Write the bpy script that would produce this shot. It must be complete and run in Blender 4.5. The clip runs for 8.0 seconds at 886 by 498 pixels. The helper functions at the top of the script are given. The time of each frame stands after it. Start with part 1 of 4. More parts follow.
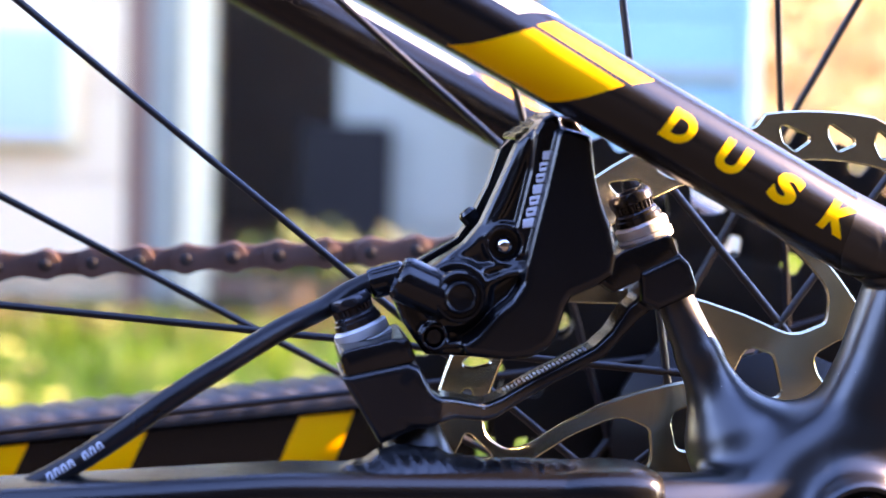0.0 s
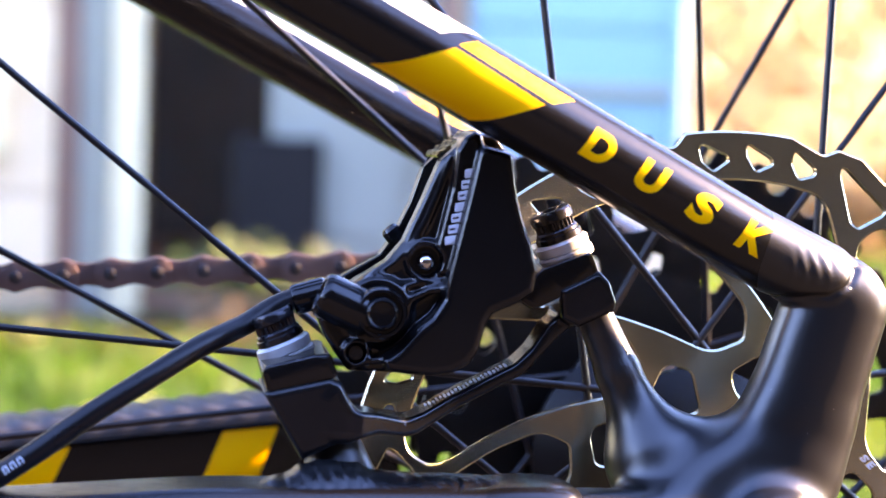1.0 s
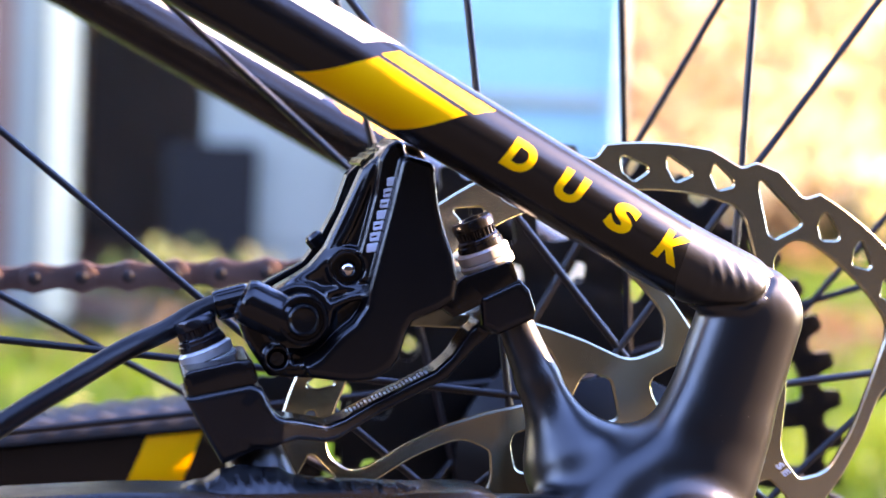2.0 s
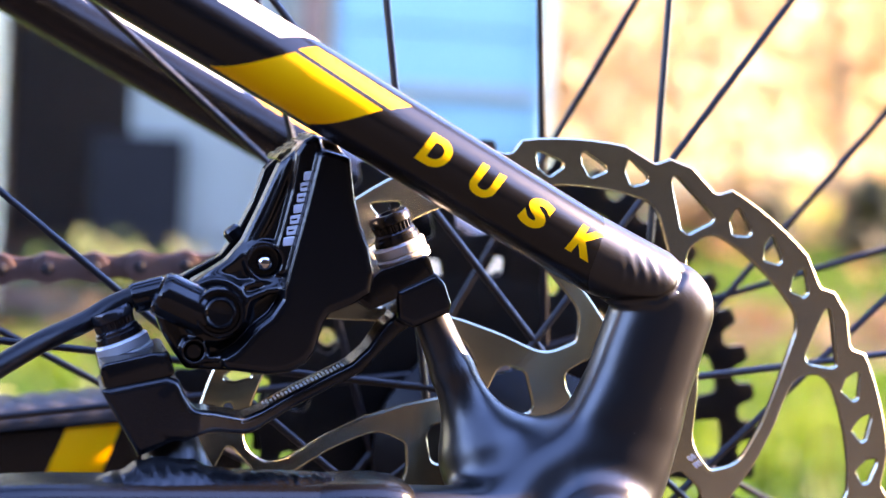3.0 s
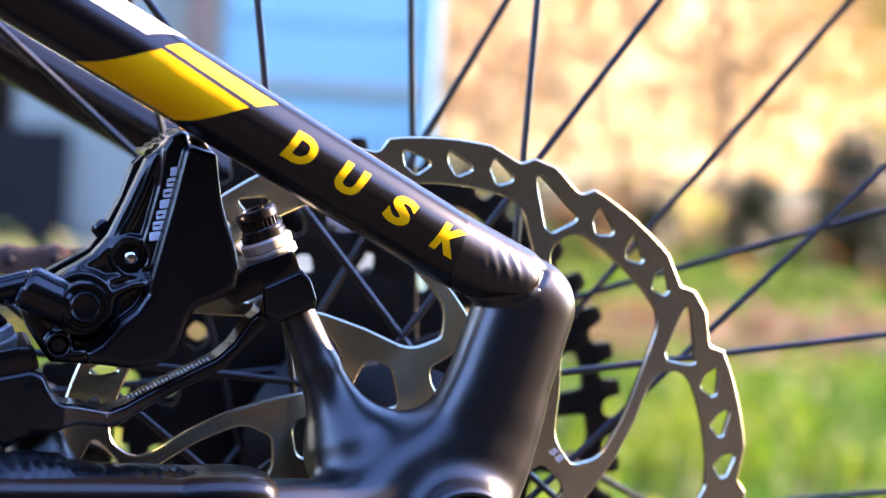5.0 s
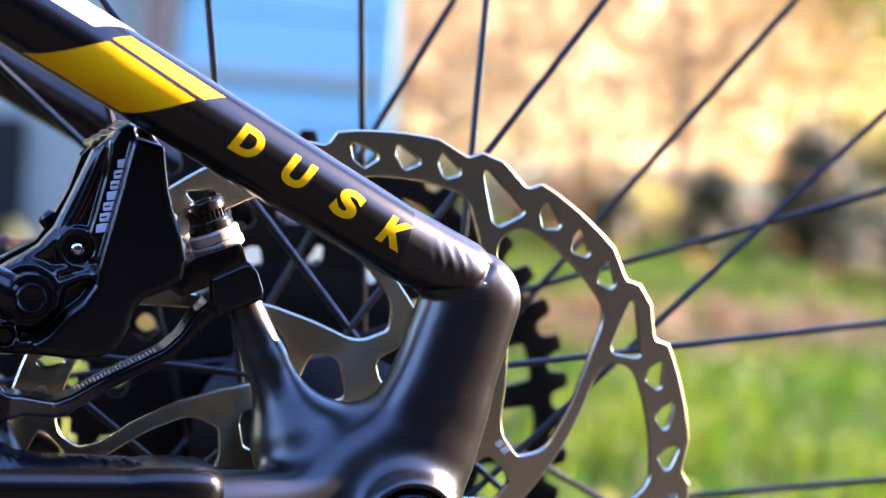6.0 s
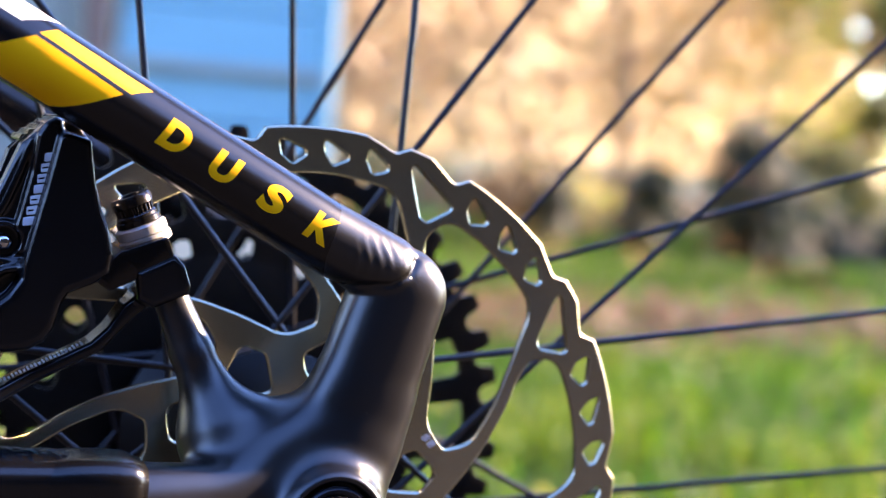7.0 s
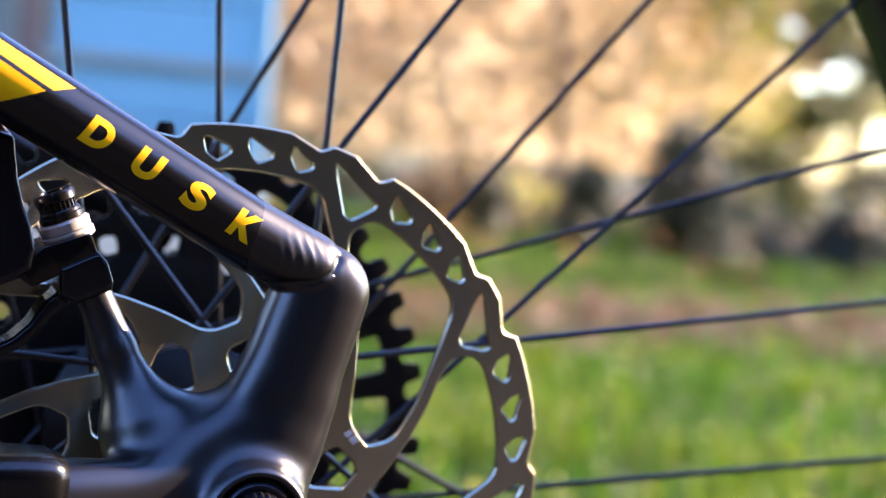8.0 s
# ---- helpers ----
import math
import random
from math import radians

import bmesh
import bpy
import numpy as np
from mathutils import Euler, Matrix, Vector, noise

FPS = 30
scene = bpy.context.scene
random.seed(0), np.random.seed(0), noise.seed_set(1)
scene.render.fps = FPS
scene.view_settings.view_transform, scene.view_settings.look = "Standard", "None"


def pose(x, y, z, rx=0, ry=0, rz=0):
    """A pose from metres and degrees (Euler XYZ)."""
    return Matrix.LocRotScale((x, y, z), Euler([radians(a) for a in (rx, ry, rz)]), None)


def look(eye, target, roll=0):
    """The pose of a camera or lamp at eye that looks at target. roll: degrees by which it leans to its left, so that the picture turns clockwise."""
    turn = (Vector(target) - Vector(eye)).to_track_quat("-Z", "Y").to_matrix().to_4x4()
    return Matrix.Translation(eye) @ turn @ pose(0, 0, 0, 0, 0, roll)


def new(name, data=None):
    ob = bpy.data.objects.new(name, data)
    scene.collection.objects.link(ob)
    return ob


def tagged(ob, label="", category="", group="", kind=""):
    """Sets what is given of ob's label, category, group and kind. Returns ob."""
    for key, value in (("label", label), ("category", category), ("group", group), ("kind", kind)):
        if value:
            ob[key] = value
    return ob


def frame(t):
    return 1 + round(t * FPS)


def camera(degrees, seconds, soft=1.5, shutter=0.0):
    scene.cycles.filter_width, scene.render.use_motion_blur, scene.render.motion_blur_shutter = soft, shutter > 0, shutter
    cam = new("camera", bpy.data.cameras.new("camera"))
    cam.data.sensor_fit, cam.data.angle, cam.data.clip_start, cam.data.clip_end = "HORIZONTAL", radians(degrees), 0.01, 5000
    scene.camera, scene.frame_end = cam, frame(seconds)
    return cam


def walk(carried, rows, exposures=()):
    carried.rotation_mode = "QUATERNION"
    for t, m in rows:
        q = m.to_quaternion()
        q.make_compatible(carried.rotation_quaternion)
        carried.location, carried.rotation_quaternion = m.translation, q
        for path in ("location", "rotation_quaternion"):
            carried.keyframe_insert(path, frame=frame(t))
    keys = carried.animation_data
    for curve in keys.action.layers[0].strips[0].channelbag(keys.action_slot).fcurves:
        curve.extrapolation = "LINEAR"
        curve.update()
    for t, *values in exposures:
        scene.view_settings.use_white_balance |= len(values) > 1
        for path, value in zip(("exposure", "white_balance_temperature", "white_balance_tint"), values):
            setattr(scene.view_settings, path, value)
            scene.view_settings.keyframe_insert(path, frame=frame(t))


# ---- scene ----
cam = camera(27.51, 8.0, soft=1.15)
cam.data.dof.use_dof = True
cam.data.dof.focus_distance = 0.414
cam.data.dof.aperture_fstop = 10.8
PATH = [
    (0, -0.13366, -0.40991, 0.43577, -6.433, -4.114, -1.533),
    (0.5, -0.13278, -0.41211, 0.43595, -7.463, -3.78, -1.567),
    (1, -0.13215, -0.41341, 0.43656, -8.579, -3.588, -2.005),
    (1.5, -0.13091, -0.41521, 0.43689, -9.573, -3.32, -2.299),
    (3, -0.12771, -0.4221, 0.43768, -12.809, -3.407, -2.935),
    (3.5, -0.12682, -0.42407, 0.43819, -13.954, -3.429, -2.962),
    (4, -0.12562, -0.42552, 0.43812, -14.826, -3.38, -3.256),
    (4.5, -0.12483, -0.42746, 0.43819, -15.622, -3.276, -3.465),
    (6, -0.122, -0.43256, 0.43945, -17.565, -3.546, -4.008),
    (6.5, -0.12112, -0.43511, 0.43974, -18.395, -3.552, -4.277),
    (7, -0.11996, -0.43729, 0.44013, -19.404, -3.571, -4.521),
    (7.5, -0.11912, -0.43926, 0.44095, -20.401, -3.542, -4.829),
    (8, -0.11798, -0.44172, 0.44127, -21.375, -3.557, -4.978),
]
walk(cam, [(t, pose(x, y, z, 90 + pitch, roll, yaw)) for t, x, y, z, yaw, pitch, roll in PATH],
     [(0, 4.22, 8700, 32), (3, 4.13, 8200, 30), (4.5, 3.88, 7800, 28), (6, 3.66, 7300, 26), (8, 3.14, 7000, 25)])

# ---- light ----
SUN = Vector((0.82, 0.055, 0.40)).normalized()
world = bpy.data.worlds.new("sky")
scene.world = world
world.use_nodes = True
wn = world.node_tree.nodes
sky = wn.new("ShaderNodeTexSky")
sky.sky_type = "NISHITA"
sky.sun_disc = False
sky.sun_elevation = math.asin(SUN.z)
sky.sun_rotation = math.atan2(SUN.x, SUN.y)
sky.altitude, sky.air_density, sky.dust_density, sky.ozone_density = 100, 1.0, 0.0, 3.2
wn["Background"].inputs["Strength"].default_value = 0.15
deep = wn.new("ShaderNodeHueSaturation")
deep.inputs["Saturation"].default_value = 1.16
deep.inputs["Hue"].default_value = 0.512
world.node_tree.links.new(sky.outputs[0], deep.inputs["Color"])
world.node_tree.links.new(deep.outputs[0], wn["Background"].inputs[0])
sun_data = bpy.data.lights.new("sun", "SUN")
sun_data.energy, sun_data.angle, sun_data.color = 3.4, radians(1.2), (1.0, 0.79, 0.53)
sun = new("sun", sun_data)
sun.matrix_world = look((0, 0, 0), tuple(-SUN))

# ---- materials ----
def material(name, color, rough=0.5, metal=0.0, vary=0.15, scale=60.0, fine=1500.0, bump=0.05, coat=0.0,
             rough_vary=0.1, island=0.0, obj_vary=0.0, spec=0.5):
    """Principled surface with colour and roughness varied at two scales and a fine relief."""
    m = bpy.data.materials.new(name)
    m.use_nodes = True
    nt, n = m.node_tree, m.node_tree.nodes
    b = n["Principled BSDF"]
    tc = n.new("ShaderNodeTexCoord")
    big, small = n.new("ShaderNodeTexNoise"), n.new("ShaderNodeTexNoise")
    big.inputs["Scale"].default_value, big.inputs["Detail"].default_value = scale, 5
    small.inputs["Scale"].default_value, small.inputs["Detail"].default_value = fine, 3
    for q in (big, small):
        nt.links.new(tc.outputs["Object"], q.inputs["Vector"])
    mixf = n.new("ShaderNodeMath")
    mixf.operation = "MULTIPLY_ADD"
    nt.links.new(small.outputs["Fac"], mixf.inputs[0])
    mixf.inputs[1].default_value = 0.4
    nt.links.new(big.outputs["Fac"], mixf.inputs[2])
    last = mixf.outputs[0]
    for amount, node, socket in ((island, "ShaderNodeNewGeometry", "Random Per Island"), (obj_vary, "ShaderNodeObjectInfo", "Random")):
        if amount:
            g, add = n.new(node), n.new("ShaderNodeMath")
            add.operation = "MULTIPLY_ADD"
            nt.links.new(g.outputs[socket], add.inputs[0])
            add.inputs[1].default_value = amount
            nt.links.new(last, add.inputs[2])
            last = add.outputs[0]
    ramp = n.new("ShaderNodeMapRange")
    ramp.inputs["From Min"].default_value, ramp.inputs["From Max"].default_value = 0.3, 1.1 + island + obj_vary
    nt.links.new(last, ramp.inputs["Value"])
    mix = n.new("ShaderNodeMix")
    mix.data_type = "RGBA"
    lo = [max(c * (1 - vary), 0) for c in color]
    hi = [min(c * (1 + vary), 1) for c in color]
    mix.inputs[6].default_value, mix.inputs[7].default_value = (*lo, 1), (*hi, 1)
    nt.links.new(ramp.outputs[0], mix.inputs[0])
    nt.links.new(mix.outputs[2], b.inputs["Base Color"])
    rr = n.new("ShaderNodeMapRange")
    rr.inputs["To Min"].default_value, rr.inputs["To Max"].default_value = max(rough - rough_vary, 0.03), min(rough + rough_vary, 1)
    nt.links.new(big.outputs["Fac"], rr.inputs["Value"])
    nt.links.new(rr.outputs[0], b.inputs["Roughness"])
    b.inputs["Metallic"].default_value = metal
    b.inputs["Specular IOR Level"].default_value = spec
    b.inputs["Coat Weight"].default_value = coat
    b.inputs["Coat Roughness"].default_value = 0.08
    if bump:
        bp = n.new("ShaderNodeBump")
        bp.inputs["Strength"].default_value, bp.inputs["Distance"].default_value = bump, 1.0 / fine
        nt.links.new(small.outputs["Fac"], bp.inputs["Height"])
        nt.links.new(bp.outputs[0], b.inputs["Normal"])
    return m


def brushed_steel(name, color, rough, center_z):
    """Steel ground in circles round the axle, with fine scratches."""
    m = material(name, color, rough, 1.0, 0.08, 70, 2500, 0.0)
    nt, n = m.node_tree, m.node_tree.nodes
    b = n["Principled BSDF"]
    tc, sep = n.new("ShaderNodeTexCoord"), n.new("ShaderNodeSeparateXYZ")
    nt.links.new(tc.outputs["Object"], sep.inputs[0])
    zz, comb, ln = n.new("ShaderNodeMath"), n.new("ShaderNodeCombineXYZ"), n.new("ShaderNodeVectorMath")
    zz.operation, zz.inputs[1].default_value = "SUBTRACT", center_z
    nt.links.new(sep.outputs["Z"], zz.inputs[0])
    nt.links.new(sep.outputs["X"], comb.inputs[0])
    nt.links.new(zz.outputs[0], comb.inputs[1])
    ln.operation = "LENGTH"
    nt.links.new(comb.outputs[0], ln.inputs[0])
    rings = n.new("ShaderNodeTexNoise")
    rings.noise_dimensions = "1D"
    rings.inputs["Scale"].default_value, rings.inputs["Detail"].default_value = 2600, 6
    nt.links.new(ln.outputs["Value"], rings.inputs["W"])
    scr, cmb = n.new("ShaderNodeTexNoise"), n.new("ShaderNodeCombineXYZ")
    for k, (way, size) in enumerate((((0.93, 0, -0.37), 6000), ((0.37, 0, 0.93), 40))):
        dot, mul = n.new("ShaderNodeVectorMath"), n.new("ShaderNodeMath")
        dot.operation, dot.inputs[1].default_value = "DOT_PRODUCT", way
        nt.links.new(tc.outputs["Object"], dot.inputs[0])
        mul.operation, mul.inputs[1].default_value = "MULTIPLY", size
        nt.links.new(dot.outputs["Value"], mul.inputs[0])
        nt.links.new(mul.outputs[0], cmb.inputs[k])
    nt.links.new(cmb.outputs[0], scr.inputs["Vector"])
    scr.inputs["Scale"].default_value, scr.inputs["Detail"].default_value, scr.inputs["Roughness"].default_value = 1, 5, 0.5
    streak = n.new("ShaderNodeMapRange")
    streak.inputs["From Min"].default_value, streak.inputs["From Max"].default_value = 0.3, 0.7
    streak.inputs["To Min"].default_value, streak.inputs["To Max"].default_value = rough - 0.015, rough + 0.02
    nt.links.new(scr.outputs["Fac"], streak.inputs["Value"])
    nt.links.new(streak.outputs[0], b.inputs["Roughness"])
    tone = n.new("ShaderNodeMix")
    tone.data_type, tone.blend_type = "RGBA", "MULTIPLY"
    tone.inputs[0].default_value = 1.0
    nt.links.new(b.inputs["Base Color"].links[0].from_socket, tone.inputs[6])
    add = n.new("ShaderNodeMath")
    add.operation = "MULTIPLY_ADD"
    nt.links.new(scr.outputs["Fac"], add.inputs[0])
    add.inputs[1].default_value = 0.2
    nt.links.new(rings.outputs["Fac"], add.inputs[2])
    shade = n.new("ShaderNodeMapRange")
    shade.inputs["From Min"].default_value, shade.inputs["From Max"].default_value = 0.4, 0.8
    shade.inputs["To Min"].default_value, shade.inputs["To Max"].default_value = 0.94, 1.06
    nt.links.new(add.outputs[0], shade.inputs["Value"])
    nt.links.new(shade.outputs[0], tone.inputs[7])
    nt.links.new(tone.outputs[2], b.inputs["Base Color"])
    bp = n.new("ShaderNodeBump")
    b.inputs["Anisotropic"].default_value = 0.65
    tan = n.new("ShaderNodeTangent")
    tan.direction_type, tan.axis = "RADIAL", "Y"
    nt.links.new(tan.outputs[0], b.inputs["Tangent"])
    bp.inputs["Strength"].default_value, bp.inputs["Distance"].default_value = 0.04, 0.00002
    nt.links.new(add.outputs[0], bp.inputs["Height"])
    nt.links.new(bp.outputs[0], b.inputs["Normal"])
    return m


def leaf_material(name, color, island=0.9):
    m = material(name, color, 0.55, 0, 0.55, 3, 200, 0.0, island=island)
    nt, n = m.node_tree, m.node_tree.nodes
    b, out = n["Principled BSDF"], n["Material Output"]
    tr, mx = n.new("ShaderNodeBsdfTranslucent"), n.new("ShaderNodeMixShader")
    src = b.inputs["Base Color"].links[0].from_socket
    nt.links.new(src, tr.inputs["Color"])
    mx.inputs[0].default_value = 0.5
    nt.links.new(b.outputs[0], mx.inputs[1])
    nt.links.new(tr.outputs[0], mx.inputs[2])
    nt.links.new(mx.outputs[0], out.inputs["Surface"])
    return m


SATIN = material("satin_black_paint", (0.003, 0.0028, 0.0028), 0.23, 0.0, 0.3, 45, 3800, 0.09, rough_vary=0.04, spec=0.55)
FORGED = material("satin_black_forging", (0.003, 0.0028, 0.0028), 0.31, 0.0, 0.3, 45, 3800, 0.14, rough_vary=0.04, spec=0.85)
GLOSS = material("gloss_black_anodised", (0.003, 0.003, 0.0034), 0.16, 0.0, 0.3, 120, 3000, 0.03, rough_vary=0.05, spec=0.5)
MATT = material("matt_black_metal", (0.0045, 0.0043, 0.0048), 0.19, 0.0, 0.3, 90, 2500, 0.1)
BOLT = material("black_chrome_bolt", (0.05, 0.05, 0.055), 0.22, 0.85, 0.2, 200, 4000, 0.05)
SILVER = material("zinc_washer", (0.55, 0.56, 0.56), 0.36, 0.35, 0.12, 200, 4000, 0.08)
CHROME = material("polished_pin", (0.75, 0.75, 0.76), 0.12, 1.0, 0.05, 300, 4000, 0.02)
CLIP = material("spring_steel_clip", (0.5, 0.43, 0.24), 0.22, 1.0, 0.25, 250, 3000, 0.1)
STEEL = brushed_steel("ground_rotor_steel", (0.59, 0.545, 0.375), 0.25, 0.35)
YELLOW = material("yellow_decal", (0.98, 0.44, 0.001), 0.40, 0, 0.06, 80, 3000, 0.03, spec=0.25)
WHITE = material("white_decal", (0.78, 0.80, 0.78), 0.32, 0, 0.04, 80, 3000, 0.02)
DUST = material("pale_dust", (0.5, 0.48, 0.44), 0.8, 0, 0.2, 300, 4000, 0.0)
PRINT = material("silver_print", (0.62, 0.66, 0.70), 0.4, 0, 0.08, 300, 4000, 0.02)
RUBBER = material("black_rubber", (0.014, 0.014, 0.015), 0.42, 0, 0.3, 60, 1500, 0.1)
HOSE = material("black_hose_jacket", (0.005, 0.005, 0.006), 0.30, 0, 0.2, 60, 2500, 0.03, spec=0.35)
SPOKE = material("black_spoke_steel", (0.007, 0.007, 0.009), 0.32, 0.0, 0.2, 100, 3000, 0.05, spec=0.4)
CHAIN = material("brown_chain_steel", (0.19, 0.125, 0.11), 0.38, 0.75, 0.35, 180, 1800, 0.12, obj_vary=0.3)
PIN = material("dark_chain_pin", (0.05, 0.045, 0.045), 0.45, 0.6, 0.2, 300, 3000, 0.08)
COG = material("black_cassette_steel", (0.004, 0.004, 0.004), 0.32, 0.0, 0.3, 120, 2500, 0.08, spec=0.2)


# ---- shape helpers (millimetres round the axle: x back, y across, z up) ----
AXLE = Vector((0, 0, 0.35))


def thing(name, label, category, at=(0, 0, 0), group="", kind=""):
    ob = tagged(new(name), label, category, group, kind)
    ob.location = at
    ob.empty_display_size = 0.05
    bpy.context.view_layer.update()
    return ob


def part(name, bm, mat, parent, label="", mm=True, sharp=38, smooth=True):
    """Links a bmesh as one mesh object under a thing or a part."""
    if mm:
        bm.transform(Matrix.Translation(AXLE) @ Matrix.Scale(0.001, 4))
    bmesh.ops.recalc_face_normals(bm, faces=bm.faces)
    me = bpy.data.meshes.new(name)
    bm.to_mesh(me)
    bm.free()
    if smooth:
        me.polygons.foreach_set("use_smooth", [True] * len(me.polygons))
        me.set_sharp_from_angle(angle=radians(sharp))
    me.materials.append(mat)
    ob = new(name, me)
    if parent:
        ob.parent = parent
        ob.matrix_parent_inverse = parent.matrix_world.inverted()
    if label:
        ob["label"] = label
    if mat in (GLOSS, MATT, STEEL):
        ob.modifiers.new("even_normals", "WEIGHTED_NORMAL").keep_sharp = True
    return ob


def rounded(pts, r, n=4):
    """Polygon with its corners rounded by the radius r (or one radius a corner)."""
    out, k = [], len(pts)
    for i in range(k):
        p, a, b = (Vector(pts[j % k]) for j in (i, i - 1, i + 1))
        rad = r[i] if isinstance(r, (list, tuple)) else r
        u, v = (a - p), (b - p)
        lu, lv = u.length, v.length
        if rad <= 0 or lu < 1e-6 or lv < 1e-6:
            out.append(tuple(p))
            continue
        u, v = u / lu, v / lv
        ang = u.angle(v, 3.1)
        cut = min(rad / max(math.tan(ang / 2), 0.02), lu * 0.48, lv * 0.48)
        for j in range(n + 1):
            s = j / n
            q = p + u * cut * (1 - s) ** 2 + v * cut * s ** 2
            out.append((q.x, q.y))
    return out


def curved(pts, n=6, closed=True):
    """Catmull-Rom curve through points of any dimension."""
    out, k = [], len(pts)
    for i in range(k if closed else k - 1):
        idx = [(i + j) % k if closed else min(max(i + j, 0), k - 1) for j in (-1, 0, 1, 2)]
        a, b, c, d = (np.array(pts[j], float) for j in idx)
        for j in range(n):
            t = j / n
            out.append(tuple(0.5 * (2 * b + (c - a) * t + (2 * a - 5 * b + 4 * c - d) * t * t + (3 * b - a - 3 * c + d) * t ** 3)))
    if not closed:
        out.append(tuple(pts[-1]))
    return out


def area2(p):
    return sum(p[i - 1][0] * p[i][1] - p[i][0] * p[i - 1][1] for i in range(len(p))) / 2


def inset(loop, c):
    """Moves a counter-clockwise loop inwards by c."""
    a = np.array(loop)
    t1, t2 = a - np.roll(a, 1, 0), np.roll(a, -1, 0) - a
    t1 /= np.maximum(np.linalg.norm(t1, axis=1, keepdims=True), 1e-9)
    t2 /= np.maximum(np.linalg.norm(t2, axis=1, keepdims=True), 1e-9)
    t = t1 + t2
    t /= np.maximum(np.linalg.norm(t, axis=1, keepdims=True), 1e-9)
    return a + np.stack([-t[:, 1], t[:, 0]], 1) * c


def inside(pts, loop):
    x, y = pts[:, 0], pts[:, 1]
    res = np.zeros(len(pts), bool)
    for i in range(len(loop)):
        (x1, y1), (x2, y2) = loop[i - 1], loop[i]
        if y1 != y2:
            res ^= ((y1 > y) != (y2 > y)) & (x < (x2 - x1) * (y - y1) / (y2 - y1) + x1)
    return res


def fill(loops, extra=()):
    """Triangles inside the first loop and outside the others, with extra points inside."""
    from mathutils.geometry import delaunay_2d_cdt
    pts, edges = [], []
    for loop in loops:
        s = len(pts)
        pts += [Vector((p[0], p[1])) for p in loop]
        edges += [(s + i, s + (i + 1) % len(loop)) for i in range(len(loop))]
    pts += [Vector((p[0], p[1])) for p in extra]
    co, _, faces, *_ = delaunay_2d_cdt(pts, edges, [], 0, 1e-5)
    co = np.array([(c.x, c.y) for c in co])
    tri = np.array([f for f in faces if len(f) == 3])
    mid = co[tri].mean(1)
    ok = inside(mid, loops[0])
    for h in loops[1:]:
        ok &= ~inside(mid, h)
    return co, tri[ok]


def plate(outline, holes=(), y0=0.0, y1=1.0, c=0.3, bm=None, flat=False):
    """A flat plate in the xz plane between y0 (towards the camera) and y1, with chamfered edges."""
    bm = bm or bmesh.new()
    loops = [list(outline) if area2(outline) > 0 else list(outline)[::-1]]
    loops += [list(h) if area2(h) < 0 else list(h)[::-1] for h in holes]
    small = [inset(l, c) for l in loops]
    soft = [inset(l, c * 0.29) for l in loops]
    co, tri = fill(small)
    for y, flip in ((y0, False), (y1, True)):
        vs = [bm.verts.new((p[0], y, p[1])) for p in co]
        for f in tri:
            try:
                bm.faces.new([vs[i] for i in (f[::-1] if flip else f)])
            except ValueError:
                pass
    for l, s, m in zip(loops, small, soft):
        rows = [[bm.verts.new((p[0], y, p[1])) for p in q] for q, y in ((s, y0), (m, y0 + c * 0.29), (l, y0 + c), (l, y1 - c), (m, y1 - c * 0.29), (s, y1)) if not (flat and q is m)]
        for a, b in zip(rows, rows[1:]):
            for i in range(len(l)):
                bm.faces.new((a[i - 1], a[i], b[i], b[i - 1]))
    bmesh.ops.remove_doubles(bm, verts=bm.verts, dist=1e-4)
    return bm


def sweep(path, radius, n=16, cap=True, flat=1.0, bm=None):
    """A tube along a path; radius is a number or one a point."""
    bm = bm or bmesh.new()
    pts = [Vector(p) for p in path]
    side, rings = None, []
    for i, p in enumerate(pts):
        d = (pts[min(i + 1, len(pts) - 1)] - pts[max(i - 1, 0)]).normalized()
        if side is None:
            side = d.orthogonal().normalized()
        side = (side - d * side.dot(d)).normalized()
        up = d.cross(side)
        r = radius[i] if isinstance(radius, (list, tuple)) else radius
        rings.append([bm.verts.new(p + (side * math.cos(a) + up * math.sin(a) * flat) * r) for a in (2 * math.pi * k / n for k in range(n))])
    for a, b in zip(rings, rings[1:]):
        for k in range(n):
            bm.faces.new((a[k - 1], a[k], b[k], b[k - 1]))
    if cap:
        bm.faces.new(rings[0][::-1])
        bm.faces.new(rings[-1])
    return bm


def lathe(profile, at, axis, n=32, teeth=0, depth=0.0, bm=None, cap=True):
    """Turned body: profile rows (radius, height along the axis); teeth and depth give a knurl where a row has a third value."""
    bm = bm or bmesh.new()
    axis = Vector(axis).normalized()
    u = axis.orthogonal().normalized()
    v = axis.cross(u)
    at = Vector(at)
    rings = []
    for row in profile:
        r, h = row[0], row[1]
        ring = []
        for k in range(n):
            a = 2 * math.pi * k / n
            rr = r - (depth if len(row) > 2 and teeth and (k * teeth * 2 // n) % 2 else 0)
            ring.append(bm.verts.new(at + axis * h + (u * math.cos(a) + v * math.sin(a)) * max(rr, 0.01)))
        rings.append(ring)
    for a, b in zip(rings, rings[1:]):
        for k in range(n):
            bm.faces.new((a[k - 1], a[k], b[k], b[k - 1]))
    if cap:
        bm.faces.new(rings[0][::-1])
        bm.faces.new(rings[-1])
    return bm


def polar(rows):
    return [(r * math.cos(radians(a)), r * math.sin(radians(a))) for r, a in rows]


# ---- bicycle ----
bicycle = thing("bicycle", "black bicycle with yellow decals standing on an added dark ground strip", "bicycle", (0, 0.05, 0))
MID = 50.0                                                  # middle plane of the frame

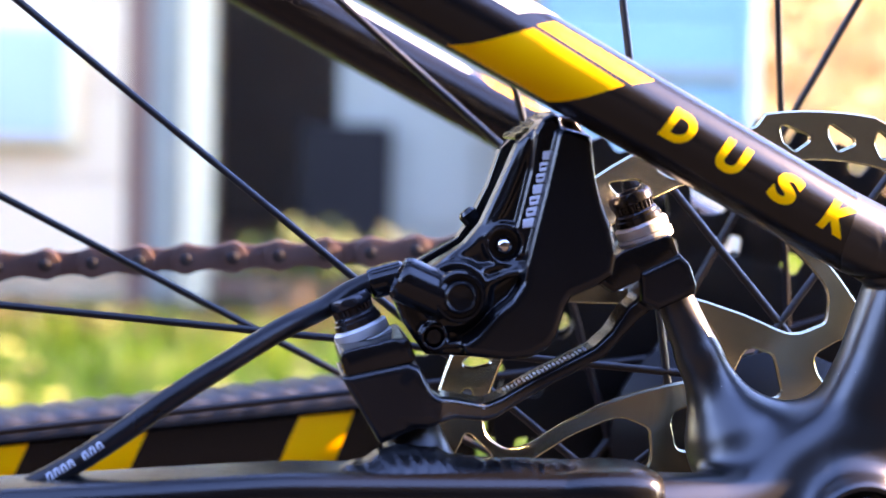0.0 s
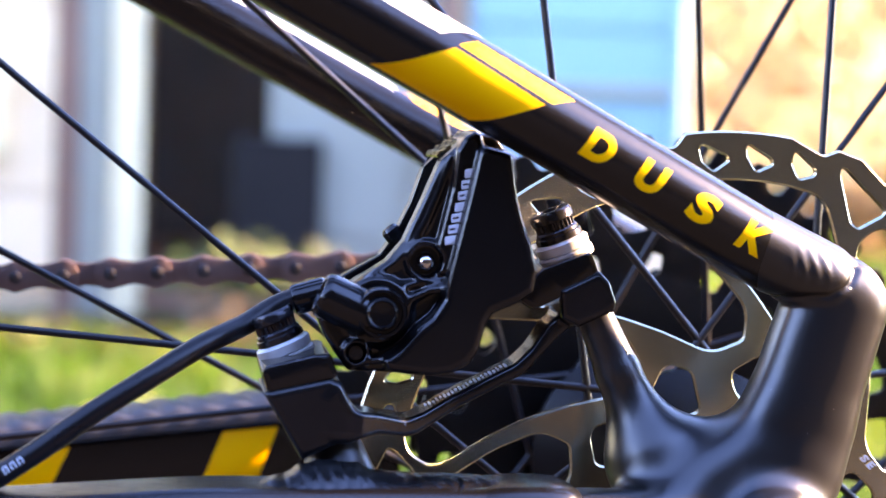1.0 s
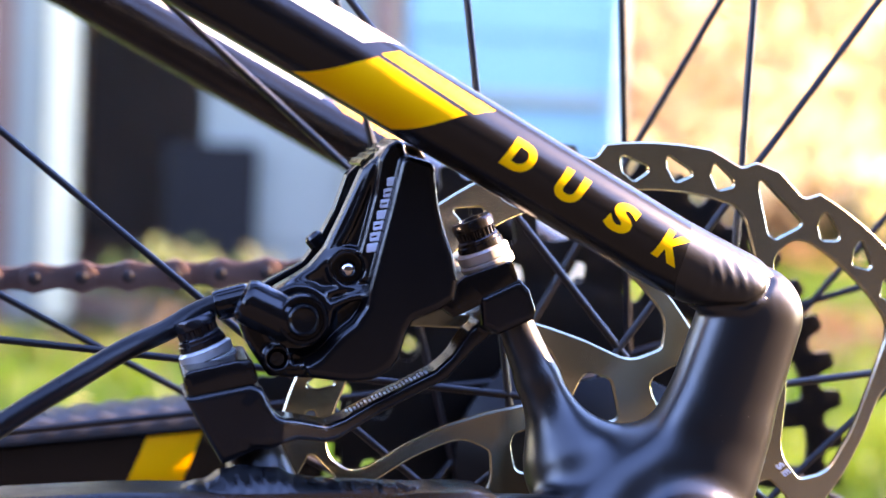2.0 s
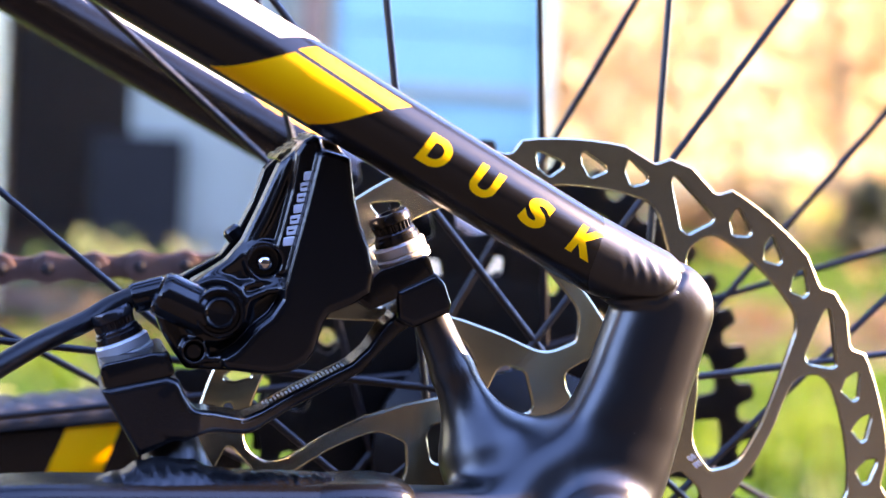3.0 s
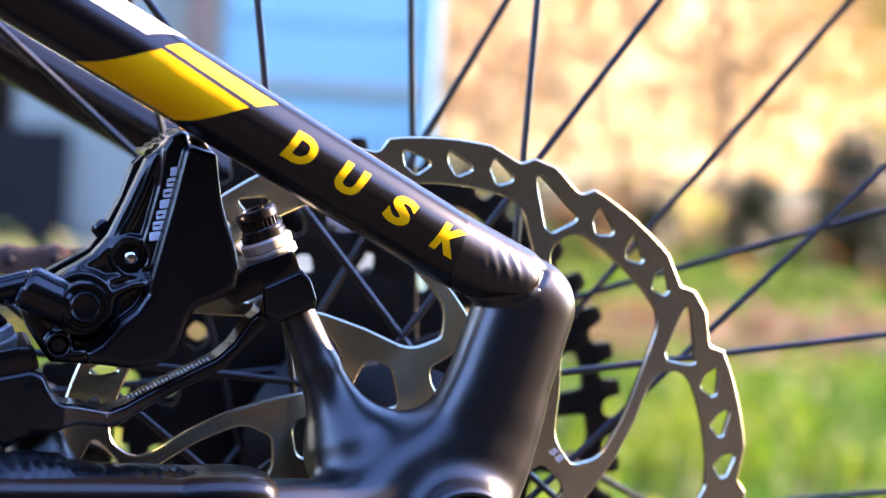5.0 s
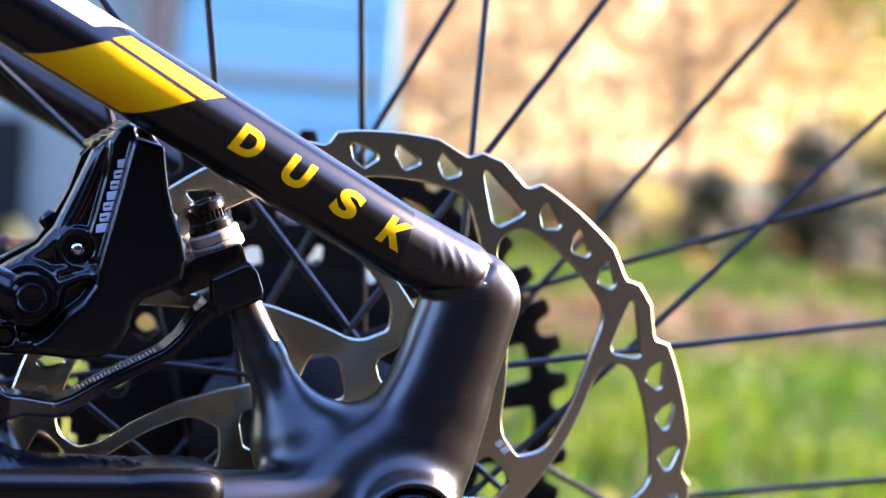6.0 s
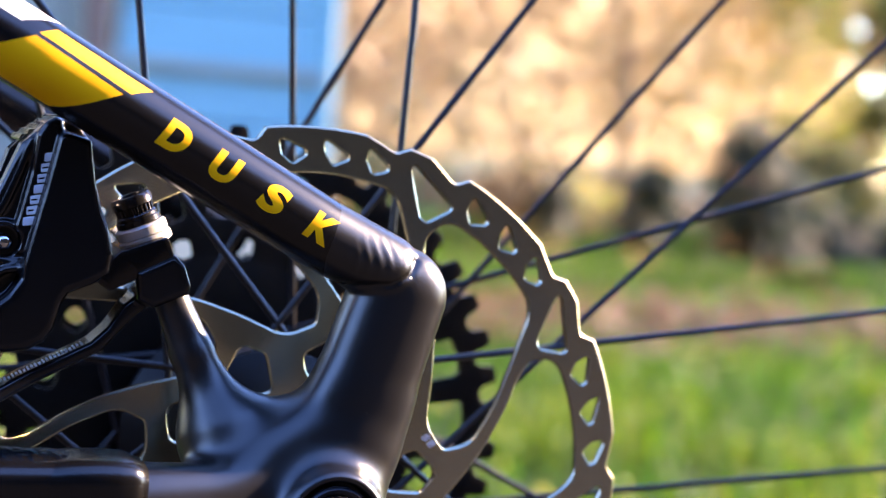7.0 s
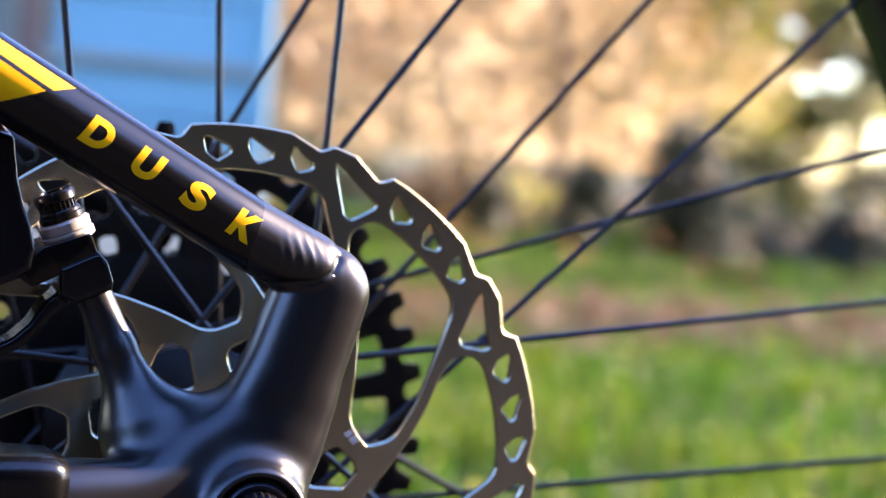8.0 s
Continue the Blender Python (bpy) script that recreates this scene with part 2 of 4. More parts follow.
STAY_U, STAY_V = Vector((0.889, 0, -0.458)), Vector((0.458, 0, 0.889))


def stay_axis(u, far=False):
    p = Vector((-57.6, 0, 92.3)) + STAY_U * u
    p.y = -34.6 + 0.105 * max(p.x + 43, -30)
    if far:
        p.y = 2 * MID - p.y
        p -= STAY_V * 4.0
    return p


def stay_radius(u):
    return 8.6 - max(u, 0) * 0.002


def on_stay(u, v, lift=0.0, far=False):
    """A point of the stay's surface: u along it, v across it, measured on the surface from the side that faces the camera."""
    r = stay_radius(u)
    a = v / r
    if far:
        a = math.pi - a
    return stay_axis(u, far) + (STAY_V * math.sin(a) + Vector((0, -math.cos(a), 0))) * (r + lift)


def stay_patch(corners, lift, far, nu=18, nv=10):
    """A thin painted panel on the stay, from its corners (u, v): lower left, lower right, upper right, upper left."""
    bm = bmesh.new()
    a, b, c, d = (np.array(p, float) for p in corners)
    grid = []
    for i in range(nu + 1):
        s = i / nu
        row = []
        for j in range(nv + 1):
            t = j / nv
            q = (a * (1 - s) + b * s) * (1 - t) + (d * (1 - s) + c * s) * t
            row.append(bm.verts.new(on_stay(q[0], q[1], lift, far)))
        grid.append(row)
    for i in range(nu):
        for j in range(nv):
            bm.faces.new((grid[i][j], grid[i + 1][j], grid[i + 1][j + 1], grid[i][j + 1]))
    return bm


def letter_mesh(ch, size):
    cu = bpy.data.curves.new("letter", "FONT")
    cu.body, cu.size, cu.offset, cu.shear, cu.resolution_u = ch, 1.0, 0.05, 0.16, 6
    cu.align_x = "CENTER"
    ob = bpy.data.objects.new("letter_source", cu)
    me = bpy.data.meshes.new_from_object(ob)
    bm = bmesh.new()
    bm.from_mesh(me)
    bpy.data.objects.remove(ob)
    lo = min(v.co.y for v in bm.verts)
    hi = max(v.co.y for v in bm.verts)
    wl, wr = min(v.co.x for v in bm.verts), max(v.co.x for v in bm.verts)
    for v in bm.verts:
        v.co.y = ((v.co.y - lo) / (hi - lo) - 0.5) * size
        v.co.x = ((v.co.x - wl) / (wr - wl) - 0.5) * size * 1.0
        v.co.z = 0
    for k in range(-8, 9):
        bmesh.ops.bisect_plane(bm, geom=bm.verts[:] + bm.edges[:] + bm.faces[:], plane_co=(0, k * 0.5, 0), plane_no=(0, 1, 0))
    return bm


def ramp(t):
    t = min(max(t, 0.0), 1.0)
    return t * t * (3 - 2 * t)


def seat_stay(far):
    us = [-170 + 6 * i for i in range(41)] if not far else [-170 + 6 * i for i in range(43)]
    bm = bmesh.new()
    rings = []
    for u in us:
        c, r = stay_axis(u, far), stay_radius(u) - 0.8 * ramp((u - 62) / 6)
        rings.append([bm.verts.new(c + (STAY_V * math.sin(a) + Vector((0, -math.cos(a), 0))) * r) for a in (2 * math.pi * k / 64 for k in range(64))])
    for a, b in zip(rings, rings[1:]):
        for k in range(64):
            bm.faces.new((a[k - 1], a[k], b[k], b[k - 1]))
    bm.faces.new(rings[0][::-1])
    bm.faces.new(rings[-1])
    stay = part("seat_stay", bm, SATIN, bicycle, "satin black tapered seat stay with yellow and white decals", sharp=60)
    part("yellow_panel", stay_patch([(-34.4, -10.2), (-10.4, -10.2), (1.5, 2.3), (-20.8, 3.2)], 0.05, far), YELLOW, stay, "yellow slanted decal panel")
    part("yellow_strip", stay_patch([(-20.4, 4.2), (3.0, 3.3), (7.2, 7.2), (-17.2, 7.6)] if not far else [(-20.4, 4.2), (3.0, 3.3), (21, 18.6), (-2.4, 18.6)], 0.05, far, 18, 22), YELLOW, stay, "narrow yellow decal strip")
    part("white_panel", stay_patch([(-165, 4.4), (-25.0, 4.4), (-4, 23), (-165, 23)] if not far else [(-165, 4.4), (-25.0, 4.4), (-9.4, 18.2), (-165, 18.2)], 0.05, far, 40, 22), WHITE, stay, "white decal along the upper side")
    if not far:
        for i, ch in enumerate("DUSK"):
            lb = letter_mesh(ch, 7.1)
            for v in lb.verts:
                v.co = on_stay(16.2 + 13.4 * i + v.co.x, 0.55 + v.co.y, 0.06)
            part("letter", lb, YELLOW, stay, "yellow printed letter " + ch)
    return stay


seat_stay(False)
seat_stay(True)


# forged dropout on the brake side: rounded solids melted into one another
def round_cone(p, a, b, ra, rb):
    """Distance to a tapering rod with round ends."""
    a, b = np.array(a, float), np.array(b, float)
    ab = b - a
    t = np.clip(((p - a) @ ab) / (ab @ ab), 0, 1)
    return np.linalg.norm(p - a - t[..., None] * ab, axis=-1) - (ra + (rb - ra) * t)


def melt(a, b, k):
    """Smooth union of two distances."""
    h = np.maximum(k - np.abs(a - b), 0) / k
    return np.minimum(a, b) - h * h * k / 4


def carve(a, b, k):
    """Takes b out of a, with a rounded rim."""
    return -melt(-a, b, k)


def drum(p, at, radius, y0, y1, r):
    """Distance to a drum along y with rounded rims."""
    q = np.hypot(p[..., 0] - at[0], p[..., 2] - at[1]) - radius + r
    w = np.abs(p[..., 1] - (y0 + y1) / 2) - (y1 - y0) / 2 + r
    return np.minimum(np.maximum(q, w), 0) + np.hypot(np.maximum(q, 0), np.maximum(w, 0)) - r


def block(p, pts, y0, y1, r):
    """Distance to an outline in the xz plane carried from y0 to y1, with its edges rounded by r."""
    x, z = p[..., 0], p[..., 2]
    best, odd = np.full(x.shape, 1e9), np.zeros(x.shape, bool)
    for (xa, za), (xb, zb) in zip(pts, pts[1:] + pts[:1]):
        dx, dz = xb - xa, zb - za
        t = np.clip(((x - xa) * dx + (z - za) * dz) / (dx * dx + dz * dz), 0, 1)
        best = np.minimum(best, (x - xa - t * dx) ** 2 + (z - za - t * dz) ** 2)
        if za != zb:
            odd ^= ((za > z) != (zb > z)) & (x < dx * (z - za) / dz + xa)
    q = np.where(odd, -1, 1) * np.sqrt(best) + r
    w = np.abs(p[..., 1] - (y0 + y1) / 2) - (y1 - y0) / 2 + r
    return np.minimum(np.maximum(q, w), 0) + np.hypot(np.maximum(q, 0), np.maximum(w, 0)) - r


def bead(p, pts, r):
    """Distance to a round bead through points."""
    d = round_cone(p, pts[0], pts[1], r, r)
    for a, b in zip(pts[1:], pts[2:]):
        d = np.minimum(d, round_cone(p, a, b, r, r))
    return d


def solid(dist, lo, hi, step):
    """A closed mesh round the place where dist is negative (one vertex a cell, drawn onto the surface)."""
    axes = [np.arange(l, h, step) for l, h in zip(lo, hi)]
    grid = np.stack(np.meshgrid(*axes, indexing="ij"), -1)
    v = dist(grid)
    neg = v < 0
    cut = np.zeros(tuple(n - 1 for n in v.shape), bool)
    shift = [(i, j, k) for i in (0, 1) for j in (0, 1) for k in (0, 1)]
    n0, n1, n2 = cut.shape
    some, every = np.zeros_like(cut), np.ones_like(cut)
    for i, j, k in shift:
        c = neg[i:i + n0, j:j + n1, k:k + n2]
        some |= c
        every &= c
    cut = some & ~every
    index = np.full(cut.shape, -1)
    cells = np.argwhere(cut)
    index[cut] = np.arange(len(cells))
    p = grid[tuple(cells.T)] + step / 2
    e = step * 0.2
    for _ in range(6):
        d = dist(p)
        g = np.stack([(dist(p + np.eye(3)[k] * e) - dist(p - np.eye(3)[k] * e)) / (2 * e) for k in range(3)], -1)
        p = p - g * np.clip(d / np.maximum((g * g).sum(-1), 0.2), -step, step)[:, None]
    faces = []
    for ax in range(3):
        u, w = (ax + 1) % 3, (ax + 2) % 3
        first, second = [slice(1, -1)] * 3, [slice(1, -1)] * 3
        first[ax], second[ax] = slice(0, -1), slice(1, None)
        a, b = neg[tuple(first)], neg[tuple(second)]
        for flip in (False, True):
            at = np.argwhere((~a & b) if flip else (a & ~b))
            at[:, [u, w]] += 1
            q = []
            for du, dw in ((-1, -1), (0, -1), (0, 0), (-1, 0)):
                c = at.copy()
                c[:, u] += du
                c[:, w] += dw
                q.append(index[tuple(c.T)])
            q = np.stack(q, 1)
            faces.append(q[:, ::-1] if flip else q)
    return p, np.concatenate(faces)


def solid_part(name, dist, lo, hi, step, mat, parent, label=""):
    p, f = solid(dist, lo, hi, step)
    me = bpy.data.meshes.new(name)
    me.from_pydata((p * 0.001 + np.array(AXLE)).tolist(), [], f.tolist())
    me.polygons.foreach_set("use_smooth", [True] * len(me.polygons))
    me.materials.append(mat)
    ob = new(name, me)
    ob.parent = parent
    ob.matrix_parent_inverse = parent.matrix_world.inverted()
    if label:
        ob["label"] = label
    return ob


END_A, END_B = np.array(stay_axis(57)), np.array(stay_axis(77.5) + STAY_V * 0.8)


def stay_end(p):
    return round_cone(p, END_A, END_B, stay_radius(57) - 0.15, 8.6)


def dropout_body(p):
    arm = melt(round_cone(p, (15.9, -27.5, 51.4), (8.7, -28.0, 27), 11.9, 12.4), round_cone(p, (8.7, -28.0, 27), (0.2, -31, 0), 12.2, 12.6), 3.0)
    post = melt(round_cone(p, (-37.8, -19.5, 49.5), (-31.2, -19.8, 35), 4.0, 5.0), round_cone(p, (-31.2, -19.8, 35), (-24.2, -20.5, 20.5), 5.0, 6.8), 1.5)
    web = round_cone(p, (-21.6, -22.0, 13.6), (6.0, -23.5, 13.2), 11.3, 12.6)
    yoke = round_cone(p, (-58, -37.2, 0.4), (-2, -34.5, -1.5), 11.6, 12.5)
    gusset = round_cone(p, (6.5, -28, 21), (-22, -34.5, -1.0), 11.5, 10.5)
    d = melt(post, web, 9.0)
    high = melt(melt(yoke, gusset, 5.0), arm, 5.0)
    high = carve(high, p[..., 1] + 37.6 + 10.0 * np.clip((-6 - p[..., 0]) / 42, 0, 1), 7.0)
    d = melt(d, high, 6.0)
    boss = drum(p, (0, -0.5), 12.4, -46.0, -30, 4.0)
    d = melt(d, boss, 7.0)
    return carve(d, drum(p, (0, -0.5), 9.8, -60, -41, 0.5), 2.4)


CREASE = [(-6.0, 53.4), (2.6, 53.8), (11.3, 54.6), (13.2, 55.7), (15.8, 57.1), (17.6, 60.2)]


def dropout_solid(p):
    body, tube = dropout_body(p), stay_end(p)
    d = melt(body, tube, 0.7)
    # the weld where the tube ends on the forging: upright ripples, and a crease below them
    x, z = p[..., 0], p[..., 2]
    front = np.clip((-p[..., 1] - 26) / 8, 0, 1)
    bulge = np.exp(-((z - 58.2) / 3.4) ** 2) * np.clip((x + 6) / 8, 0, 1) * np.clip((19 - x) / 5, 0, 1)
    phase = (x - 1.5 + 0.025 * np.clip(x, 0, 10) * (z - 64) + 0.3 * np.sin(z * 0.6)) / 2.5
    ripple = (0.5 + 0.5 * np.cos(2 * np.pi * phase)) ** 1.6
    fade = np.exp(-((z - 61.0) / 3.6) ** 2) * np.clip((x - 0.3) / 2.5, 0, 1) * np.clip((14 - x) / 4, 0, 1)
    d = d - front * (0.35 * bulge + 0.15 * fade * ripple)
    line = np.full(x.shape, 1e9)
    for (xa, za), (xb, zb) in zip(CREASE, CREASE[1:]):
        t = np.clip(((x - xa) * (xb - xa) + (z - za) * (zb - za)) / ((xb - xa) ** 2 + (zb - za) ** 2), 0, 1)
        line = np.minimum(line, np.hypot(x - xa - t * (xb - xa), z - za - t * (zb - za)))
    return d + 0.75 * front * np.exp(-(line / 0.85) ** 2)


dropout = solid_part("dropout", dropout_solid, (-52, -54, -22), (34, -8, 78), 0.54, FORGED, bicycle, "satin black forged dropout with a brake mount")
rng = random.Random(5)
bm = bmesh.new()
for i in range(60):
    x, z = rng.uniform(-44, 22), rng.uniform(-6, 46)
    ys = np.arange(-54, -12, 0.25)
    hit = np.nonzero(dropout_body(np.stack([np.full_like(ys, x), ys, np.full_like(ys, z)], -1)) < 0)[0]
    if not len(hit) or math.hypot(x, z) < 12:
        continue
    size = rng.uniform(0.04, 0.10)
    bmesh.ops.create_cube(bm, size=1, matrix=Matrix.Translation((x, ys[hit[0]] - 0.02, z)) @ Euler((rng.uniform(0, 3), rng.uniform(0, 3), 0)).to_matrix().to_4x4() @ Matrix.Diagonal((size * rng.uniform(1, 2.2), size, size, 1)))
tagged(part("dust_specks", bm, DUST, dropout), kind="stuff")
part("axle_bolt", lathe([(8.6, 0), (8.8, 2.6), (8.2, 3.4), (7.4, 3.2), (7.2, 2.4), (6.9, 2.4), (6.7, 5.2, 1), (6.2, 6.0, 1), (4.6, 6.4), (3.4, 6.0), (3.2, 3.0), (0.01, 3.0)], (0, -41.6, -0.5), (0, -1, 0), 96, 24, 0.5), BOLT, dropout, "knurled black axle bolt")

# chain stay on the brake side and its weld
def stay_ring(x, top, ca, sa, gap):
    """A point of the boxy section, whose outer side leans in towards the ground."""
    up = math.copysign(abs(sa) ** 0.42, sa)
    return (x, -38 - (11 + gap) * math.copysign(abs(ca) ** 0.42, ca) + 1.7 * (1 - up) * max(ca, 0.0) ** 0.3, top - 12 + (12 + gap) * up)


bm = bmesh.new()
rings = []
for i in range(30):
    x = -262 + i * 7.4
    top = 13.3 + min(x + 124, 0) * 0.062
    ring = []
    for k in range(72):
        a = 2 * math.pi * k / 72
        ca, sa = math.cos(a), math.sin(a)
        ring.append(bm.verts.new(stay_ring(x, top, ca, sa, 0.0)))
    rings.append(ring)
for a, b in zip(rings, rings[1:]):
    for k in range(72):
        bm.faces.new((a[k - 1], a[k], b[k], b[k - 1]))
bm.faces.new(rings[0][::-1]), bm.faces.new(rings[-1])
chain_stay = part("chain_stay", bm, SATIN, bicycle, "satin black chain stay on the brake side", sharp=80)
bm = bmesh.new()
rings = []
for i in range(7):
    x = -66 + i * 3.6
    gap = (0, 0.9, 1.3, 1.5, 1.4, 1.0, -0.8)[i]
    rings.append([bm.verts.new(stay_ring(x, 13.0, math.cos(a), math.sin(a), 0.8 * gap)) for a in (2 * math.pi * k / 72 for k in range(72))])
for a, b in zip(rings, rings[1:]):
    for k in range(72):
        bm.faces.new((a[k - 1], a[k], b[k], b[k - 1]))
bm.faces.new(rings[0][::-1]), bm.faces.new(rings[-1])
part("stay_sleeve", bm, SATIN, chain_stay, sharp=70)


def weld_top(x):
    knots = [(-132, 10.0), (-122, 10.8), (-116, 11.6), (-107, 14.6), (-103, 16.8), (-99, 17.6), (-92, 17.2), (-87, 15.6), (-80, 14.9), (-58, 15.0), (-48, 13.8), (-42, 12.0)]
    for (xa, za), (xb, zb) in zip(knots, knots[1:]):
        if x <= xb:
            return za + (zb - za) * ramp((x - xa) / (xb - xa))
    return knots[-1][1]


# a broad bead of weld with slanting ripples, along the top of the chain stay
bm = bmesh.new()
rings = []
for i in range(285):
    x = -131 + i * 0.27
    ring = []
    for j in range(21):
        v = j / 20
        y, z = -46.4 + 10.0 * v, 10.6 - 0.7 * ramp((x + 75) / 20) + (weld_top(x) - 10.6 - 1.0 * ramp((x + 64) / 9)) * v ** 0.8
        run = x + 5.0 * (v - 0.35) ** 2 + 2.6 * v + 1.3 * noise.noise(Vector((x * 0.3, v * 2, 3)))
        ph = (run / 2.75 + 0.25 * math.sin(x * 0.21)) % 1.0
        ripple = (0.3 + 0.15 * noise.noise(Vector((x * 0.2, 5, 0)))) * (1 - ph) ** 1.5 * math.sin(math.pi * min(v * 1.1, 1.0)) + 0.25 * noise.noise(Vector((x * 0.5, v * 3, 9)))
        lift = (1.2 * math.sin(math.pi * v) + ripple) * ramp((x + 131) / 14)
        ring.append(bm.verts.new((x, y - 0.45 * lift, z + 0.85 * lift)))
    ring += [bm.verts.new((x, -36, 8)), bm.verts.new((x, -46, 8))]
    rings.append(ring)
for a, b in zip(rings, rings[1:]):
    for k in range(len(a)):
        bm.faces.new((a[k - 1], a[k], b[k], b[k - 1]))
bm.faces.new(rings[0][::-1]), bm.faces.new(rings[-1])
part("weld_bead", bm, SATIN, chain_stay, "black painted weld with slanting ripples", sharp=70)

def mount_solid(p):
    d = melt(round_cone(p, (-96.0, -20.5, 22), (-93.2, -22.5, 10), 5.2, 8.4), round_cone(p, (-112, -34, 4), (-60, -34, 4), 7, 7), 8.0)
    return d


solid_part("brake_mount", mount_solid, (-120, -44, -4), (-52, -10, 21), 0.6, FORGED, dropout, "forged lower brake mount")

# brake adapter between the frame and the caliper
BRIDGE = rounded([(-98, 30), (-95.2, 33.4), (-93.8, 30.6), (-91.0, 27.2), (-86.4, 26.5), (-79.5, 24.8), (-75.8, 26.0), (-55.4, 36.7), (-51.8, 40.1), (-48.2, 45.7), (-43.9, 49.4), (-40, 50),
                  (-40, 46), (-41.8, 46.0), (-45.8, 42.6), (-49.4, 38.6), (-52.5, 34.9), (-66.5, 27.3), (-76.9, 21.3), (-80.0, 20.9), (-86.3, 21.9), (-89.9, 21.3), (-92.6, 20.0), (-98, 22)], 1.4, 3)


def adapter_solid(p):
    d = block(p, [(-111.2, 31.0), (-97, 34.2), (-94.8, 33.4), (-93.0, 29.4), (-92.2, 22.4), (-94.1, 20.6), (-102.6, 16.6)], -33, -9, 1.3)
    turned = p.copy()
    turned[..., 1] -= -9.9 * (1 - np.clip((p[..., 0] + 90) / 22, 0, 1)) ** 1.3
    d = melt(d, block(turned, BRIDGE, -23, -12, 1.0), 1.6)
    end = block(p, [(-46.4, 53.6), (-37.6, 58.0), (-35.1, 55.6), (-33.4, 51.0), (-33.8, 49.0), (-41.9, 45.3), (-45.6, 47.0)], -25.6, -5, 1.3)
    return melt(d, end, 1.2)


adapter = solid_part("brake_adapter", adapter_solid, (-113, -35, 14), (-31, -3, 60), 0.5, MATT, bicycle, "black machined brake adapter bracket")
bm = bmesh.new()
for k in range(22):
    s = k / 21
    x, z = -74.5 + s * 17.5, 26.7 + s * 9.2
    for y, w in ((-20.4, 0.45), (-19.2, 0.6), (-18.0, 0.45)):
        if (k * 3 + int(-y)) % 4:
            bmesh.ops.create_cube(bm, size=1, matrix=Matrix.Translation((x, y, z + 0.1)) @ Euler((0, radians(-27.7), 0)).to_matrix().to_4x4() @ Matrix.Diagonal((w, 0.8, 0.3, 1)))
part("stamped_marks", bm, PRINT, adapter, "row of pale stamped marks")

# brake caliper
BODY = rounded([(-70.6, 84.6), (-74, 81.4), (-78, 71.6), (-81.5, 63.6), (-85, 59.3), (-88.6, 56.8), (-92, 54.2), (-98, 52.4), (-100.8, 49.5), (-98.4, 43), (-95.6, 38.8), (-92.8, 35.2), (-75.7, 34.8), (-70.8, 35.4),
                (-67.0, 37.6), (-65.2, 40.3), (-63.6, 46.2), (-62.2, 48.6), (-56.5, 51.1), (-53.4, 53.3), (-52.8, 58), (-54.4, 64), (-56.4, 68.8), (-57.8, 73.6), (-58.6, 78.3), (-59.3, 83.1), (-62, 86.6), (-66.6, 87.6)], 0.8, 2)
FACE = rounded([(-65.2, 84.6), (-66.6, 83.5), (-68.9, 72.1), (-71.6, 60.1), (-72.8, 54.7), (-73.1, 51.6), (-75.4, 48.0), (-78.4, 45.5), (-82.5, 40.7), (-86.0, 38.2), (-84.6, 35.8), (-75.7, 34.9), (-70.8, 35.5),
                (-67.1, 37.7), (-65.3, 40.3), (-63.7, 46.3), (-62.3, 48.7), (-56.6, 51.2), (-53.5, 53.4), (-52.9, 58), (-54.5, 64), (-56.5, 68.8), (-57.9, 73.6), (-58.7, 78.3), (-59.4, 83.1)], 1.0, 2)
BAND = [(-71.0, 83.6), (-69.4, 86.4), (-67.3, 87.7), (-65.8, 87.1), (-64.8, 83.5), (-66, 72), (-70, 56), (-74.6, 56.6), (-75.6, 59.6), (-74.0, 65.9), (-71.9, 75.6)]


def caliper_solid(p):
    d = block(p, BODY, -27.2, -20, 1.2)
    left = [(-71.6, 82.1), (-73.9, 75.4), (-76.7, 68.1), (-79.6, 62.6), (-83.1, 58.9), (-86.7, 56.4), (-91.5, 53.0)]
    d = melt(d, bead(p, [(x, -26.9, z) for x, z in left], 0.85), 0.8)
    d = melt(d, drum(p, (-86.9, 48.6), 7.4, -29.4, -15, 1.2), 1.6)
    d = melt(d, block(p, BAND, -29.8, -12, 1.5), 0.8)
    d = melt(d, block(p, FACE, -32.8, -12, 1.6), 0.8)
    d = melt(d, bead(p, [(-83.6, -27.4, 51.6), (-81.2, -27.6, 53.7), (-77.4, -27.8, 54.9), (-73.5, -28.4, 55.0)], 0.9), 1.2)
    d = melt(d, bead(p, [(-82.7, -28.0, 47.6), (-79.7, -28.2, 51.2), (-76.0, -28.8, 53.0), (-73.2, -29.6, 53.6)], 0.9), 1.4)
    d = melt(d, bead(p, [(-90.0, -28.2, 37.4), (-86.0, -29.5, 38.0), (-82.5, -30, 40.2)], 0.9), 1.2)
    d = melt(d, drum(p, (-76.7, 59.5), 4.5, -28.3, -15, 0.7), 0.9)
    d = carve(d, drum(p, (-76.7, 59.5), 3.5, -40, -26.0, 0.3), 0.6)
    d = melt(d, drum(p, (-91.4, 39.4), 3.0, -29.6, -15, 0.6), 0.8)
    return carve(d, drum(p, (-91.4, 39.4), 2.2, -40, -27.8, 0.2), 0.4)


